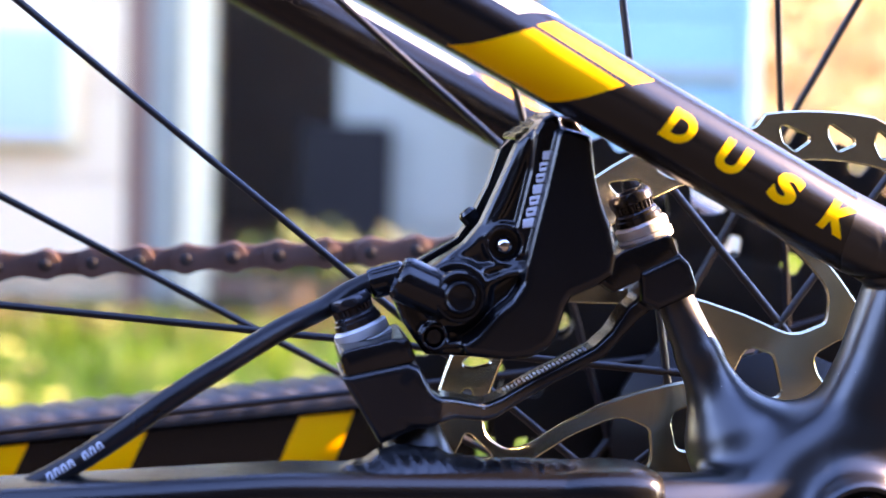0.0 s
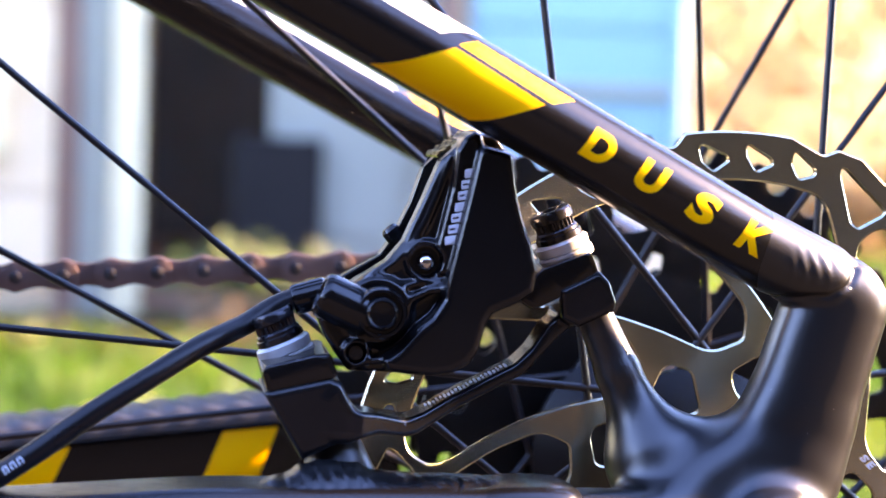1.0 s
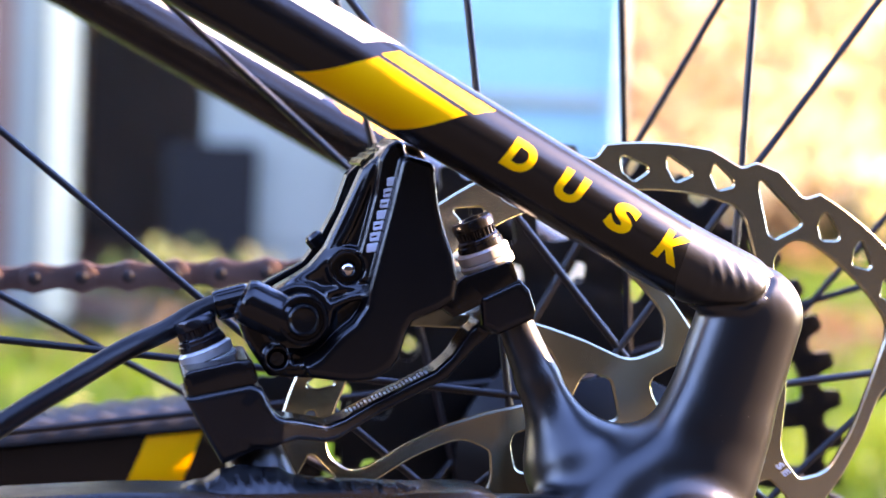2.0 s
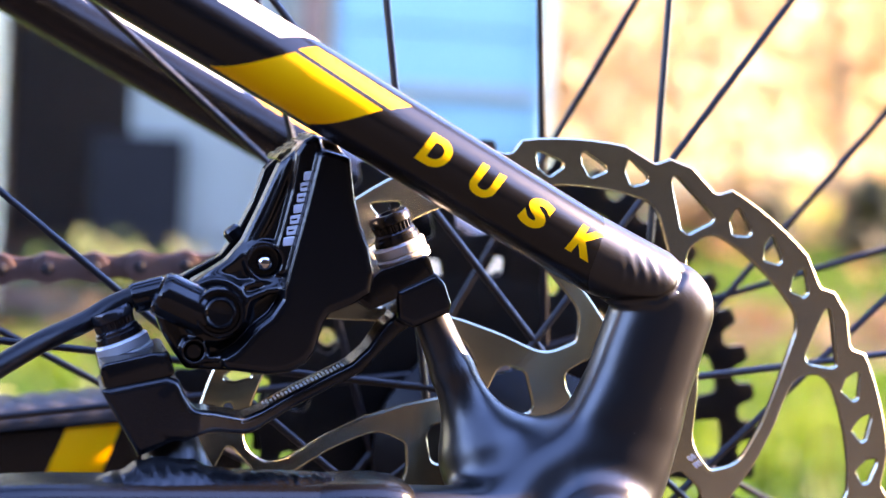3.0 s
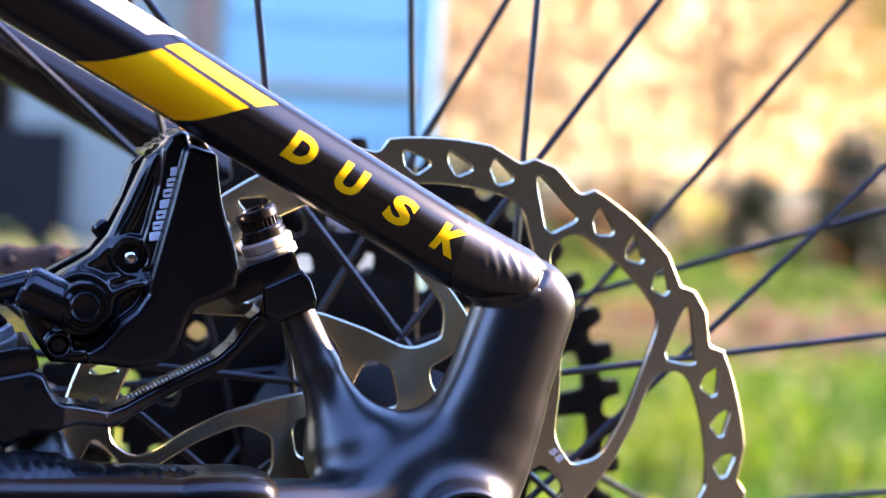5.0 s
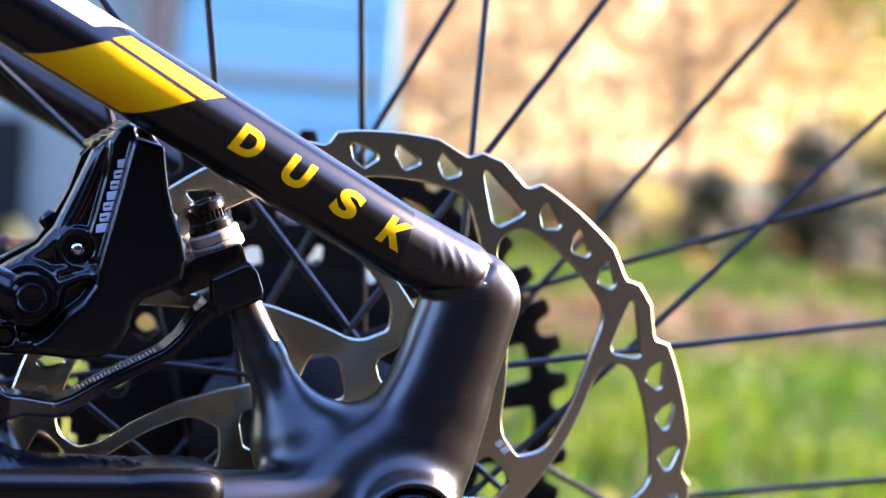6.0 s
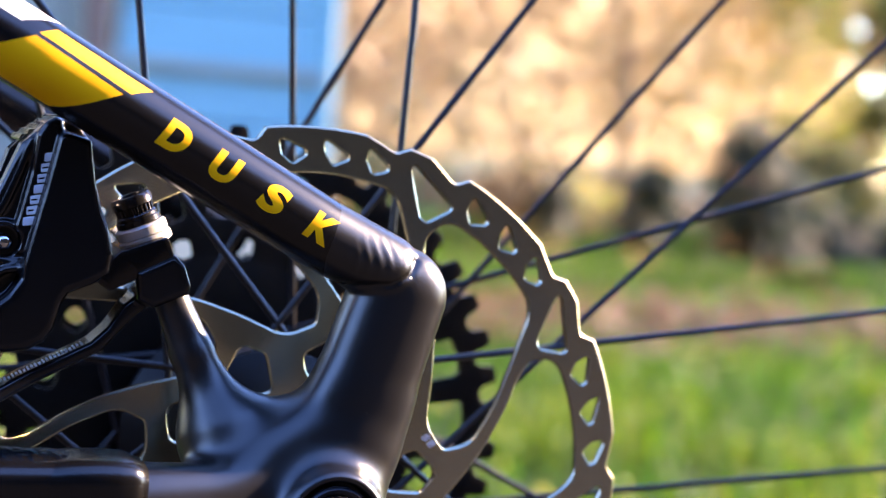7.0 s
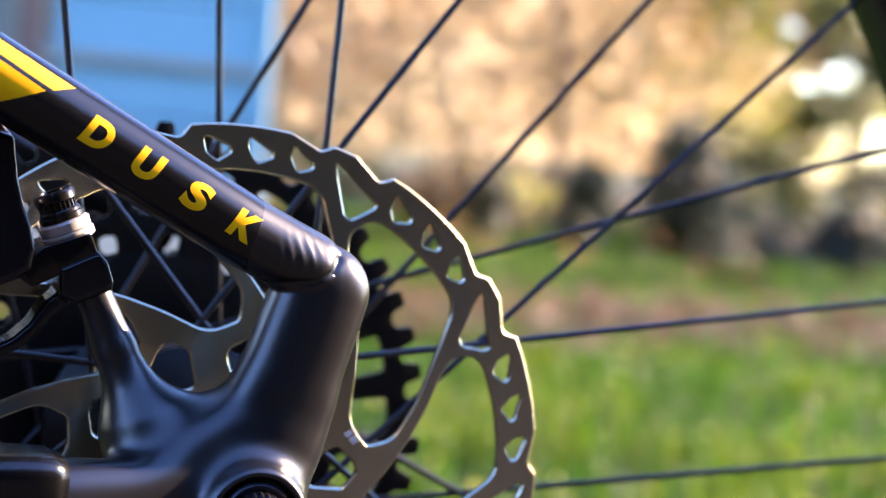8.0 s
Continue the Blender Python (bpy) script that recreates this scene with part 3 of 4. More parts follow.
caliper = solid_part("brake_caliper", caliper_solid, (-103, -35, 32), (-51, -7, 90), 0.42, GLOSS, bicycle, "gloss black hydraulic brake caliper")
part("rear_body", plate(rounded([(-73.7, 79.2), (-69, 84), (-62, 83), (-55, 68), (-52, 58), (-62, 48), (-66, 40), (-80, 38), (-95, 42), (-97, 50), (-91.4, 53.6), (-87.6, 55.9), (-83.2, 58.5), (-80.1, 63.1), (-76.4, 70.8)], 1.2), (), 3.0, 9, 0.8), GLOSS, caliper)
# Dark block added so the gap between the caliper halves shows black.
part("gap_filler", plate([(-69.6, 78.0), (-67, 81), (-62, 82), (-56, 68), (-54, 58), (-63, 49), (-67, 41), (-80, 39), (-92, 43), (-93, 48), (-88, 51.4), (-79.0, 57.4), (-76.0, 62.1), (-72.4, 69.8)], (), -21, 3.2, 0.3), MATT, caliper)
zig = []
for k in range(11):
    q = k / 10
    lift = 0.5 if k % 2 else -0.1
    zig.append((-74.2 + 8.4 * q - 0.55 * lift, 82.2 + 5.9 * q + 0.83 * lift))
bm = bmesh.new()
plate(zig + [(x + 0.35, z - 0.45) for x, z in zig[::-1]], [], -21, -3, 0.05, bm)
part("pad_spring", bm, CLIP, caliper, "folded spring steel pad clip", sharp=20)
part("banjo", lathe([(3.2, 0.8), (3.6, -0.3), (4.3, -0.3), (4.9, 0.5), (5.0, 1.2), (5.0, 11.0), (4.4, 12)], (-99.4, -31.2, 52.3), (0.914, -0.02, -0.406), 48), GLOSS, caliper, "black banjo fitting of the hose")
part("banjo_bolt", lathe([(5.6, 0), (5.6, 3.0), (5.1, 3.7), (4.5, 3.7), (4.3, 3.0), (3.7, 3.0), (3.5, 4.4), (3.0, 4.9), (2.6, 4.4), (0.01, 4.3)], (-86.9, -32.4, 48.6), (0, -1, 0), 48), GLOSS, caliper, "dark round banjo bolt with a stepped head")
part("bleed_cap", lathe([(1.9, 0), (1.9, 0.9), (1.5, 1.3), (0.01, 1.3)], (-91.4, -27.8, 39.4), (0, -1, 0), 30), MATT, caliper)
part("bleed_nipple", lathe([(1.2, -6), (1.2, 0), (2.1, 0.4), (2.2, 2.6), (1.6, 3.4), (0.01, 3.6)], (-79.4, 3, 62.2), (-0.62, 0, 0.78), 24), MATT, caliper)
part("pad_pin", lathe([(1.9, -2), (1.9, 0.4), (1.7, 1.0), (1.1, 1.5), (0.5, 1.7)], (-76.5, -26.6, 59.1), (0.1, -1, 0.1), 28), CHROME, caliper, "polished retaining pin")
for k in range(7):
    c = Vector((-71.85 + 0.64 * k, -29.95, 64.2 + 2.42 * k))
    bm = bmesh.new()
    shape = [(c.x + u, c.z + w + 0.2 * u) for u, w in rounded([(-1.25, -0.95), (1.25, -0.95), (1.25, 0.95), (-1.25, 0.95)], 0.35, 3)]
    slit = [(c.x + u, c.z + w + 0.2 * u) for u, w in rounded([(-1.0, -0.2), (0.3, -0.2), (0.3, 0.2), (-1.0, 0.2)], 0.1, 2)]
    plate(shape, [slit] if k % 3 else [], -30.0, -29.7, 0.02, bm)
    part("maker_mark", bm, PRINT, caliper, "pale printed block of the maker's mark")
part("caliper_ear", plate(rounded([(-112.0, 36.2), (-100.2, 39.2), (-97.0, 39.6), (-95.2, 34.4), (-110.2, 30.8)], [1.8, 1.5, 1.3, 1.2, 1.2]), (), -32.6, -6, 1.1), GLOSS, caliper)
part("caliper_ear", plate(rounded([(-57, 52), (-50, 58.4), (-39.4, 62.4), (-37.4, 57.2), (-44.8, 52.4), (-52, 48.8)], [1.3, 1.3, 1.6, 1.3, 1.2, 1.2]), (), -25.0, -5, 1.1), GLOSS, caliper)


def mount_bolt(at):
    up = Vector((-0.40, 0, 0.917))
    b = part("mount_bolt", lathe([(4.9, 6.2), (4.9, 6.9), (4.5, 7.3), (4.5, 7.5, 1), (4.6, 9.0, 1), (4.9, 9.3), (4.9, 11.0), (4.5, 11.6), (3.1, 11.6), (2.9, 10.2), (0.01, 10.2)], at, up, 96, 24, 0.4), BOLT, bicycle,
             "black socket head bolt with a knurled collar on silver washers")
    part("washer", lathe([(5.6, -0.6), (6.3, -0.2), (6.3, 1.5), (5.9, 1.8)], at, up, 48), SILVER, b, "domed silver washer")
    part("washer", lathe([(5.6, 1.9), (6.0, 2.1), (6.1, 4.0), (5.4, 4.6)], at, up, 48), SILVER, b, "domed silver washer")
    part("spacer_ring", lathe([(4.6, 4.6), (5.3, 4.8), (5.3, 6.0), (4.8, 6.3)], at, up, 40), BOLT, b, "dark spacer ring")
    return b


mount_bolt((-104.8, -17.0, 36.2))
mount_bolt((-43.0, -16.5, 60.0))

# brake hose
HOSE_PATH = curved([(-95, -14, 51.5), (-101, -14, 50.4), (-108, -14, 47.6), (-114.5, -17, 43.9), (-124, -24, 39.9), (-135.2, -30, 33.4), (-147, -33, 26), (-158, -35, 18.2), (-169, -36, 11.2), (-182, -37, 4.6), (-200, -38, -3), (-225, -39, -9)], 6, False)
hose = part("brake_hose", sweep(HOSE_PATH, 2.42, 20), HOSE, bicycle, "black brake hose with small pale printing")
part("hose_collar", lathe([(3.0, 0), (3.5, 0.6), (3.5, 7), (3.1, 8)], (-96.6, -14, 51.3), (-0.95, 0, -0.28), 28), GLOSS, hose)
bm = bmesh.new()
hp = [Vector(p) for p in HOSE_PATH]
for k in range(13):
    if k in (3, 8):
        continue
    s = -160.5 - 1.42 * k
    i = min(range(len(hp)), key=lambda j: abs(hp[j].x - s))
    j = i + 1 if hp[i].x > s else i - 1
    f = (s - hp[i].x) / (hp[j].x - hp[i].x)
    c = hp[i].lerp(hp[j], f)
    d = (hp[i + 1] - hp[i]).normalized()
    nrm = Vector((0, -1, 0.25))
    nrm = (nrm - d * nrm.dot(d)).normalized()
    up = d.cross(nrm)
    for off, w, h in ((-0.5, 0.22, 0.9), (0.55, 0.22, 0.9), (0, 0.5, 0.2)):
        m = Matrix((d, up, nrm)).transposed().to_4x4()
        m.translation = c + nrm * 2.38 + d * off * 0.8 + up * (0.7 if w > 0.4 else 0)
        bmesh.ops.create_cube(bm, size=1, matrix=m @ Matrix.Diagonal((w * 1.3, h * 1.6, 0.12, 1)))
part("printed_code", bm, PRINT, hose, "row of small unreadable pale marks")

# brake rotor: ten repeats of one pattern
P36 = 36.0
MARK_AT = (34.4, 12.9)


def around(rows):
    return [polar([(r, a - P36 * k) for r, a in rows]) for k in range(10)]


OUT = [(90.0, 62.0), (90.1, 59.2), (90.1, 56.4), (90.1, 53.5), (90.1, 50.5), (90.1, 47.8), (90.1, 45.1), (87.7, 39.6), (90.1, 37.5), (90.1, 33.4), (86.9, 27.9)]
ring = [p for k in range(10) for p in polar([(r, a - P36 * k) for r, a in OUT])]
ring = rounded(ring, [0.8, 0.1, 0.1, 0.1, 0.1, 0.1, 1.0, 2.0, 1.2, 1.2, 2.0] * 10, 3)
holes = []
for rows, rad in (([(87.2, 59.9), (84.2, 55.5), (83.0, 55.2), (80.7, 57.6), (83.0, 59.4)], 1.0), ([(87.2, 52.2), (84.0, 47.9), (82.9, 47.7), (80.9, 50.2), (84.0, 51.8)], 1.0),
                  ([(87.2, 44.3), (84.0, 40.4), (82.6, 40.2), (80.8, 42.6), (83.8, 44.2)], 1.0), ([(87.4, 36.9), (81.4, 26.4), (80.0, 26.5), (74.7, 29.4), (75.2, 31.0)], 1.2),
                  ([(66.8, 62.2), (71.2, 64.0), (76.4, 62.2), (78.2, 59.7), (78.5, 54.5), (78.5, 49.3), (78.5, 44), (78.2, 38.8), (76.2, 36.4), (65.3, 29.4), (57.4, 22.2), (48.4, 13.5), (41.0, 13.8), (38.5, 22.5), (39.0, 27.5), (45.6, 39.0), (53.2, 48.3), (60.5, 56.2)], 2.2),
                  ([(34.2, 105.6), (37.6, 112.5), (37.2, 116), (33.2, 125), (29.0, 123), (24.8, 113), (25.0, 105.8)], 2.4)):
    for h in around(rows):
        wide = [(Vector(a) - Vector(p)).angle(Vector(b) - Vector(p)) > 2.2 for p, a, b in zip(h, h[-1:] + h[:-1], h[1:] + h[:1])]
        holes.append(rounded(h, [40.0 if w and rad > 1.5 else rad for w in wide], 5))
holes.append(polar([(16.5, 10 * k) for k in range(36)]))
rotor_mesh = plate(ring, holes, -0.95, 0.95, 0.5, flat=True)
for v in rotor_mesh.verts:                                  # the arms are dished to the hub by an amount fitted to the camera's view
    k = min(max((80 - math.hypot(v.co.x, v.co.z)) / 42, 0), 1)
    v.co.y -= 3.0 * k
rotor = part("brake_rotor", rotor_mesh, STEEL, bicycle, "brushed steel disc brake rotor with cut-out windows", sharp=30)
for i, ch in enumerate("SE"):
    lb = letter_mesh(ch, 1.9)
    for v in lb.verts:
        u, w = v.co.x + 2.3 * i, v.co.y
        v.co = Vector((MARK_AT[0] + 0.72 * u + 0.69 * w, -4.25, MARK_AT[1] - 0.69 * u + 0.72 * w))
    part("stamped_letter", lb, PRINT, rotor, "small stamped letter " + ch)
part("rotor_lockring", lathe([(17, -2), (20, -2), (20, 1.5), (15, 2.2)], (0, -0.4, 0), (0, -1, 0), 48), MATT, rotor)

# rear wheel: hub, spokes, rim, tyre
wheel = thing("rear_wheel", "", "", (0, 0.05, 0.35))
wheel.parent = bicycle
wheel.matrix_parent_inverse = bicycle.matrix_world.inverted()
bpy.context.view_layer.update()
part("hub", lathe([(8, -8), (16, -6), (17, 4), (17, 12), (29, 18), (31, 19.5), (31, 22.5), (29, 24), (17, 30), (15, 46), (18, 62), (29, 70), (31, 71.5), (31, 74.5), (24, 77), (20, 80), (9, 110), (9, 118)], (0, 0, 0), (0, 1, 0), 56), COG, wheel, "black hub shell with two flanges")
base = part("spoke", sweep([(0, 0, 0), (120, 0, 0), (240, 0, 0)], 0.98, 10), SPOKE, wheel)
src = base.data
first = True
LACING = ((20.5, ((6.6, -23.8), (52.7, -22.8), (97.3, -24.7), (141.7, -28.6)), -25.0), (20.5, ((41.1, 28.8), (86.3, 27.1), (129.8, 24.1), (175.8, 23.2)), 25.0),
          (73.0, ((6.2, 27.4), (51.9, 25.3), (95.8, 20.8), (140.4, 19.9)), 24.0), (73.0, ((18.2, -23.5), (62.9, -27.5), (107.6, -30.0), (152.4, -33.1)), -28.0))
for side_y, seen, usual in LACING:
    rest = [(seen[0][0] + 45 * k, usual) for k in range(4, 8)]
    for angle, off in (*seen, *rest):
        for flange in (max(29.0, abs(off) + 0.5),):
            a = radians(angle)
            u = Vector((math.cos(a), 0, math.sin(a)))
            nrm = Vector((u.z, 0, -u.x))
            p0 = nrm * off + u * math.sqrt(flange * flange - off * off)
            s1 = math.sqrt(262.0 ** 2 - off * off)
            p1 = nrm * off + u * s1
            p0.y, p1.y = side_y, MID
            d = (p1 - p0)
            ln = d.length
            q = d.normalized().to_track_quat("X", "Z").to_matrix().to_4x4()
            m = Matrix.Translation(AXLE + p0 * 0.001) @ q @ Matrix.Diagonal((ln / 240.0, 1, 1, 1)) @ Matrix.Translation(-AXLE)
            if first:
                base.matrix_basis = m
                first = False
            else:
                c = base.copy()
                scene.collection.objects.link(c)
                c.matrix_basis = m
part("rim", lathe([(259, -9), (257.5, 0), (259, 9), (266, 13), (278, 14), (279, 11.5), (272, 0), (279, -11.5), (278, -14), (266, -13), (259, -9)], (0, MID, 0), (0, 1, 0), 160, cap=False), SATIN, wheel, "black alloy rim")
bm = bmesh.new()
for i in range(160):
    a = 2 * math.pi * i / 160
    for k in range(20):
        b = 2 * math.pi * k / 20
        r = 309 + 38 * math.cos(b)
        bm.verts.new((r * math.cos(a), MID + 29 * math.sin(b), r * math.sin(a)))
bm.verts.ensure_lookup_table()
for i in range(160):
    for k in range(20):
        bm.faces.new([bm.verts[j] for j in (i * 20 + k, i * 20 + (k + 1) % 20, ((i + 1) % 160) * 20 + (k + 1) % 20, ((i + 1) % 160) * 20 + k)])
tyre = part("tyre", bm, RUBBER, wheel, "black knobbly rubber tyre")
bm = bmesh.new()
for i in range(72):
    a = 2 * math.pi * i / 72
    for y in (-16, 0, 16):
        m = Matrix.Translation((0, MID + y, 0)) @ Euler((0, -a - (0.04 if y else 0), 0)).to_matrix().to_4x4() @ Matrix.Translation((346.5 - abs(y) * 0.33, 0, 0)) @ Matrix.Diagonal((6, 11, 14, 1))
        bmesh.ops.create_cube(bm, size=1, matrix=m)
tagged(part("tread_knobs", bm, RUBBER, tyre), kind="stuff")

# cassette
cassette = thing("cassette", "", "", (0, 0.084, 0.35))
cassette.parent = bicycle
cassette.matrix_parent_inverse = bicycle.matrix_world.inverted()
bpy.context.view_layer.update()


def sprocket(n, y, windows, phase=0.0, inner=24.0):
    pr = 12.7 / (2 * math.sin(math.pi / n))
    if windows:
        pr = 86.4
    loop = []
    for k in range(n):
        a0 = 360.0 * k / n + phase
        w = 360.0 / n
        loop += [(pr - 2.6, a0 + 0.29 * w), (pr - 3.6, a0 + 0.41 * w), (pr - 3.6, a0 + 0.59 * w), (pr - 2.6, a0 + 0.71 * w), (pr + 1.0, a0 + 0.78 * w), (pr + 2.3, a0 + 0.85 * w), (pr + 2.3, a0 + 1.15 * w), (pr + 1.0, a0 + 1.22 * w)]
    hs = [polar([(inner, 12 * k) for k in range(30)])]
    rows = [(76.8, 62, 24, 2.3, 4.5), (55.5, 50, 18, 6, 3.6)] if windows else [(55, 50.5, 18, 4, 3.4)] if n > 28 else []
    for hi, lo, count, first, w in rows:
        for k in range(count):
            a = first + 360 / count * k
            hs.append(rounded(polar([(hi, a - w), (hi + 0.5, a), (hi, a + w), (lo, a + w), (lo - 0.8, a), (lo, a - w)]), 2.0, 3))
    return part("sprocket", plate(polar(loop), hs, y, y + 1.9, 0.25), COG, cassette, "black toothed sprocket")


sprocket(46, 83.0, True, 3.72)
for i, n in enumerate((30, 24, 21, 17, 15, 13, 11)):
    sprocket(n, 86.9 + 3.75 * i, False, 5 * i, 15 if n > 12 else 12)

# chain on its upper run
chain = thing("chain", "", "", (-0.14, 0.093, 0.39))
chain.parent = bicycle
chain.matrix_parent_inverse = bicycle.matrix_world.inverted()
bpy.context.view_layer.update()


def link(outer_link):
    shape = []
    for k in range(13):
        a = radians(90 + 180 * k / 12)
        shape.append((-6.35 + 4.25 * math.cos(a), 4.25 * math.sin(a)))
    shape += [(-3, -3.35), (0, -2.85), (3, -3.35)]
    for k in range(13):
        a = radians(-90 + 180 * k / 12)
        shape.append((6.35 + 4.25 * math.cos(a), 4.25 * math.sin(a)))
    shape += [(3, 3.35), (0, 2.85), (-3, 3.35)]
    y = 3.0 if outer_link else 1.9
    bm = plate(shape, (), -y, -y + 0.9, 0.2)
    plate(shape, (), y - 0.9, y, 0.2, bm)
    return bm


for i in range(16):
    s = i * 12.7
    x0 = -64.6 - s
    z0 = 49.9 - 0.052 * (s) - 0.00003 * s * s
    ob = part("chain_link", link(i % 2 == 0), CHAIN, chain)
    ob.matrix_basis = Matrix.Translation(AXLE + Vector((x0, 93, z0)) * 0.001) @ Euler((0, radians(-3.4), 0)).to_matrix().to_4x4() @ Matrix.Translation(-AXLE)
    if i % 2 == 0:
        for dx in (-6.35, 6.35):
            pin = part("chain_pin", lathe([(1.0, -3.6), (1.85, -3.2), (1.85, 3.2), (1.0, 3.6)], (dx, 0, 0), (0, 1, 0), 16), PIN, chain)
            pin.matrix_basis = ob.matrix_basis
    else:
        for dx in (-6.35, 6.35):
            rl = part("chain_roller", lathe([(3.8, -1.0), (3.85, 0), (3.8, 1.0)], (dx, 0, 0), (0, 1, 0), 16), PIN, chain)
            rl.matrix_basis = ob.matrix_basis

# chain stay on the chain side with its ribbed guard and yellow stripes
bm = bmesh.new()
rings = []
for i in range(20):
    x = -300 + i * 12.5
    top = 2.8 + (x + 102) * 0.11
    sec = rounded([(111, top - 34), (133, top - 34), (133, top - 1), (114, top), (111, top - 2.5)], [4, 4, 6, 2, 1.5], 4)
    rings.append([bm.verts.new((x, y, z)) for y, z in sec])
for a, b in zip(rings, rings[1:]):
    for k in range(len(a)):
        bm.faces.new((a[k - 1], a[k], b[k], b[k - 1]))
bm.faces.new(rings[0][::-1]), bm.faces.new(rings[-1])
stay_cs = part("chain_stay", bm, SATIN, bicycle, "satin black chain stay with yellow slanted stripes")
for c in ((-114.5, -98.6, -105.6, -122.6), (-173.2, -158.0, -167.0, -183.8), (-206.6, -191.4, -200.4, -216.6), (-265.0, -250.0, -259.0, -275.0)):
    def zt(x):
        return 2.8 + (x + 102) * 0.11
    pts = [(c[0], zt(c[0]) - 2.8), (c[1], zt(c[1]) - 2.8), (c[2], zt(c[2]) - 22), (c[3], zt(c[3]) - 22)]
    part("yellow_stripe", plate(pts, (), 110.85, 111.3, 0.05), YELLOW, stay_cs, "yellow slanted stripe decal")
bm = bmesh.new()
rings = []
for i in range(241):
    x = -300 + i * 0.96
    top = 2.8 + (x + 102) * 0.11
    ph = ((x + 300) % 8.7) / 8.7
    rib = 0.9 * max(0.0, math.sin(math.pi * min(ph / 0.78, 1.0))) if ph < 0.78 else 0.0
    sec = []
    for k in range(15):
        a = math.pi * k / 14
        sec.append((122 - 13.0 * math.cos(a), top - 0.8 + (6.6 + rib) * math.sin(a) ** 0.7))
    rings.append([bm.verts.new((x + 5.0 * math.cos(math.pi * k / 14), y, z)) for k, (y, z) in enumerate(sec)])
for a, b in zip(rings, rings[1:]):
    for k in range(14):
        bm.faces.new((a[k], a[k + 1], b[k + 1], b[k]))
part("ribbed_guard", bm, RUBBER, stay_cs, "black rubber chain guard with rounded ribs", sharp=60)


# ---- garden ----
GRASS = material("lawn", (0.02, 0.042, 0.005), 0.85, 0, 0.7, 2.2, 60, 0.3)
bm = bmesh.new()
bmesh.ops.create_grid(bm, x_segments=60, y_segments=60, size=150)
ground = tagged(part("ground", bm, GRASS, None, mm=False), "green autumn lawn that reaches the horizon", "lawn", kind="structure")

# Dark strip under bicycle and camera, added to keep reflections from below dark.
DARK_STRIP = material("added_dark_ground", (0.018, 0.016, 0.014), 0.85, 0, 0.4, 3, 120, 0.4, spec=0.1)
bm = bmesh.new()
bmesh.ops.create_cube(bm, size=1, matrix=Matrix.Translation((0, -1.2, -0.046)) @ Matrix.Diagonal((60, 3.6, 0.1, 1)))
tagged(part("path", bm, DARK_STRIP, None, mm=False), "unseen dark ground strip added to darken reflections", "path", kind="structure")
# Unseen walls behind and left of the camera, added to darken reflections.
REFLECT_DARK = material("added_wall_dark", (0.012, 0.011, 0.010), 0.8, 0, 0.3, 4, 90, 0.2, spec=0.05)
bm = bmesh.new()
bmesh.ops.create_cube(bm, size=1, matrix=Matrix.Translation((8, -3.1, 1.27)) @ Matrix.Diagonal((24, 0.12, 2.54, 1)))
tagged(part("added_wall_south", bm, REFLECT_DARK, None, mm=False), "unseen dark wall added to darken reflections", "wall", kind="structure")

bm = bmesh.new()
bmesh.ops.create_cube(bm, size=1, matrix=Matrix.Translation((-4.06, -0.2, 0.6)) @ Matrix.Diagonal((0.12, 5.7, 1.2, 1)))
tagged(part("added_wall_west", bm, REFLECT_DARK, None, mm=False), "unseen low dark wall added to darken reflections", "wall", kind="structure")

BLADE = leaf_material("grass_blades", (0.034, 0.100, 0.006), 1.2)
LITTER = leaf_material("fallen_leaves", (0.125, 0.078, 0.040), 0.9)


def scatter(name, mat, label, count, box, size, rng, tall):
    """Many small blades or leaves on the ground as one mesh."""
    v, f = [], []
    for i in range(count):
        x, y = rng.uniform(box[0], box[1]), rng.uniform(box[2], box[3])
        h = size * rng.uniform(0.6, 1.4)
        a = rng.uniform(0, 6.28)
        n = len(v)
        if tall:
            w = h * 0.09
            dx, dy = math.cos(a) * w, math.sin(a) * w
            lx, ly = rng.uniform(-0.5, 0.5) * h, rng.uniform(-0.5, 0.5) * h
            v += [(x - dx, y - dy, 0), (x + dx, y + dy, 0), (x + lx * 0.4 + dx * 0.7, y + ly * 0.4 + dy * 0.7, h * 0.6), (x + lx, y + ly, h)]
            f += [(n, n + 1, n + 2), (n, n + 2, n + 3)]
        else:
            z = rng.uniform(0.005, 0.04)
            t = rng.uniform(-0.6, 0.6)
            c, s = math.cos(a), math.sin(a)
            for u, w in ((-1, 0), (0, -0.6), (1, 0), (0, 0.6)):
                v.append((x + (u * c - w * s) * h, y + (u * s + w * c) * h, z + abs(u * t * h) + 0.3 * h * (w > 0)))
            f += [(n, n + 1, n + 2), (n, n + 2, n + 3)]
    me = bpy.data.meshes.new(name)
    me.from_pydata(v, [], f)
    me.materials.append(mat)
    return tagged(new(name, me), label, "grass" if tall else "leaves", kind="stuff")


rng = random.Random(11)
scatter("grass", BLADE, "short green grass blades of the lawn", 34000, (-2.5, 4.5, 0.8, 3.3), 0.05, rng, True)
scatter("grass", BLADE, "green grass further off on the lawn", 34000, (-3, 8, 3.6, 9), 0.06, rng, True)
scatter("fallen_leaves", LITTER, "brown fallen leaves strewn on the lawn", 6500, (-1.5, 6.5, 2.9, 4.2), 0.035, rng, False)
scatter("fallen_leaves", LITTER, "scattered brown leaves on the grass", 900, (-2.5, 7, 1.0, 9), 0.03, rng, False)

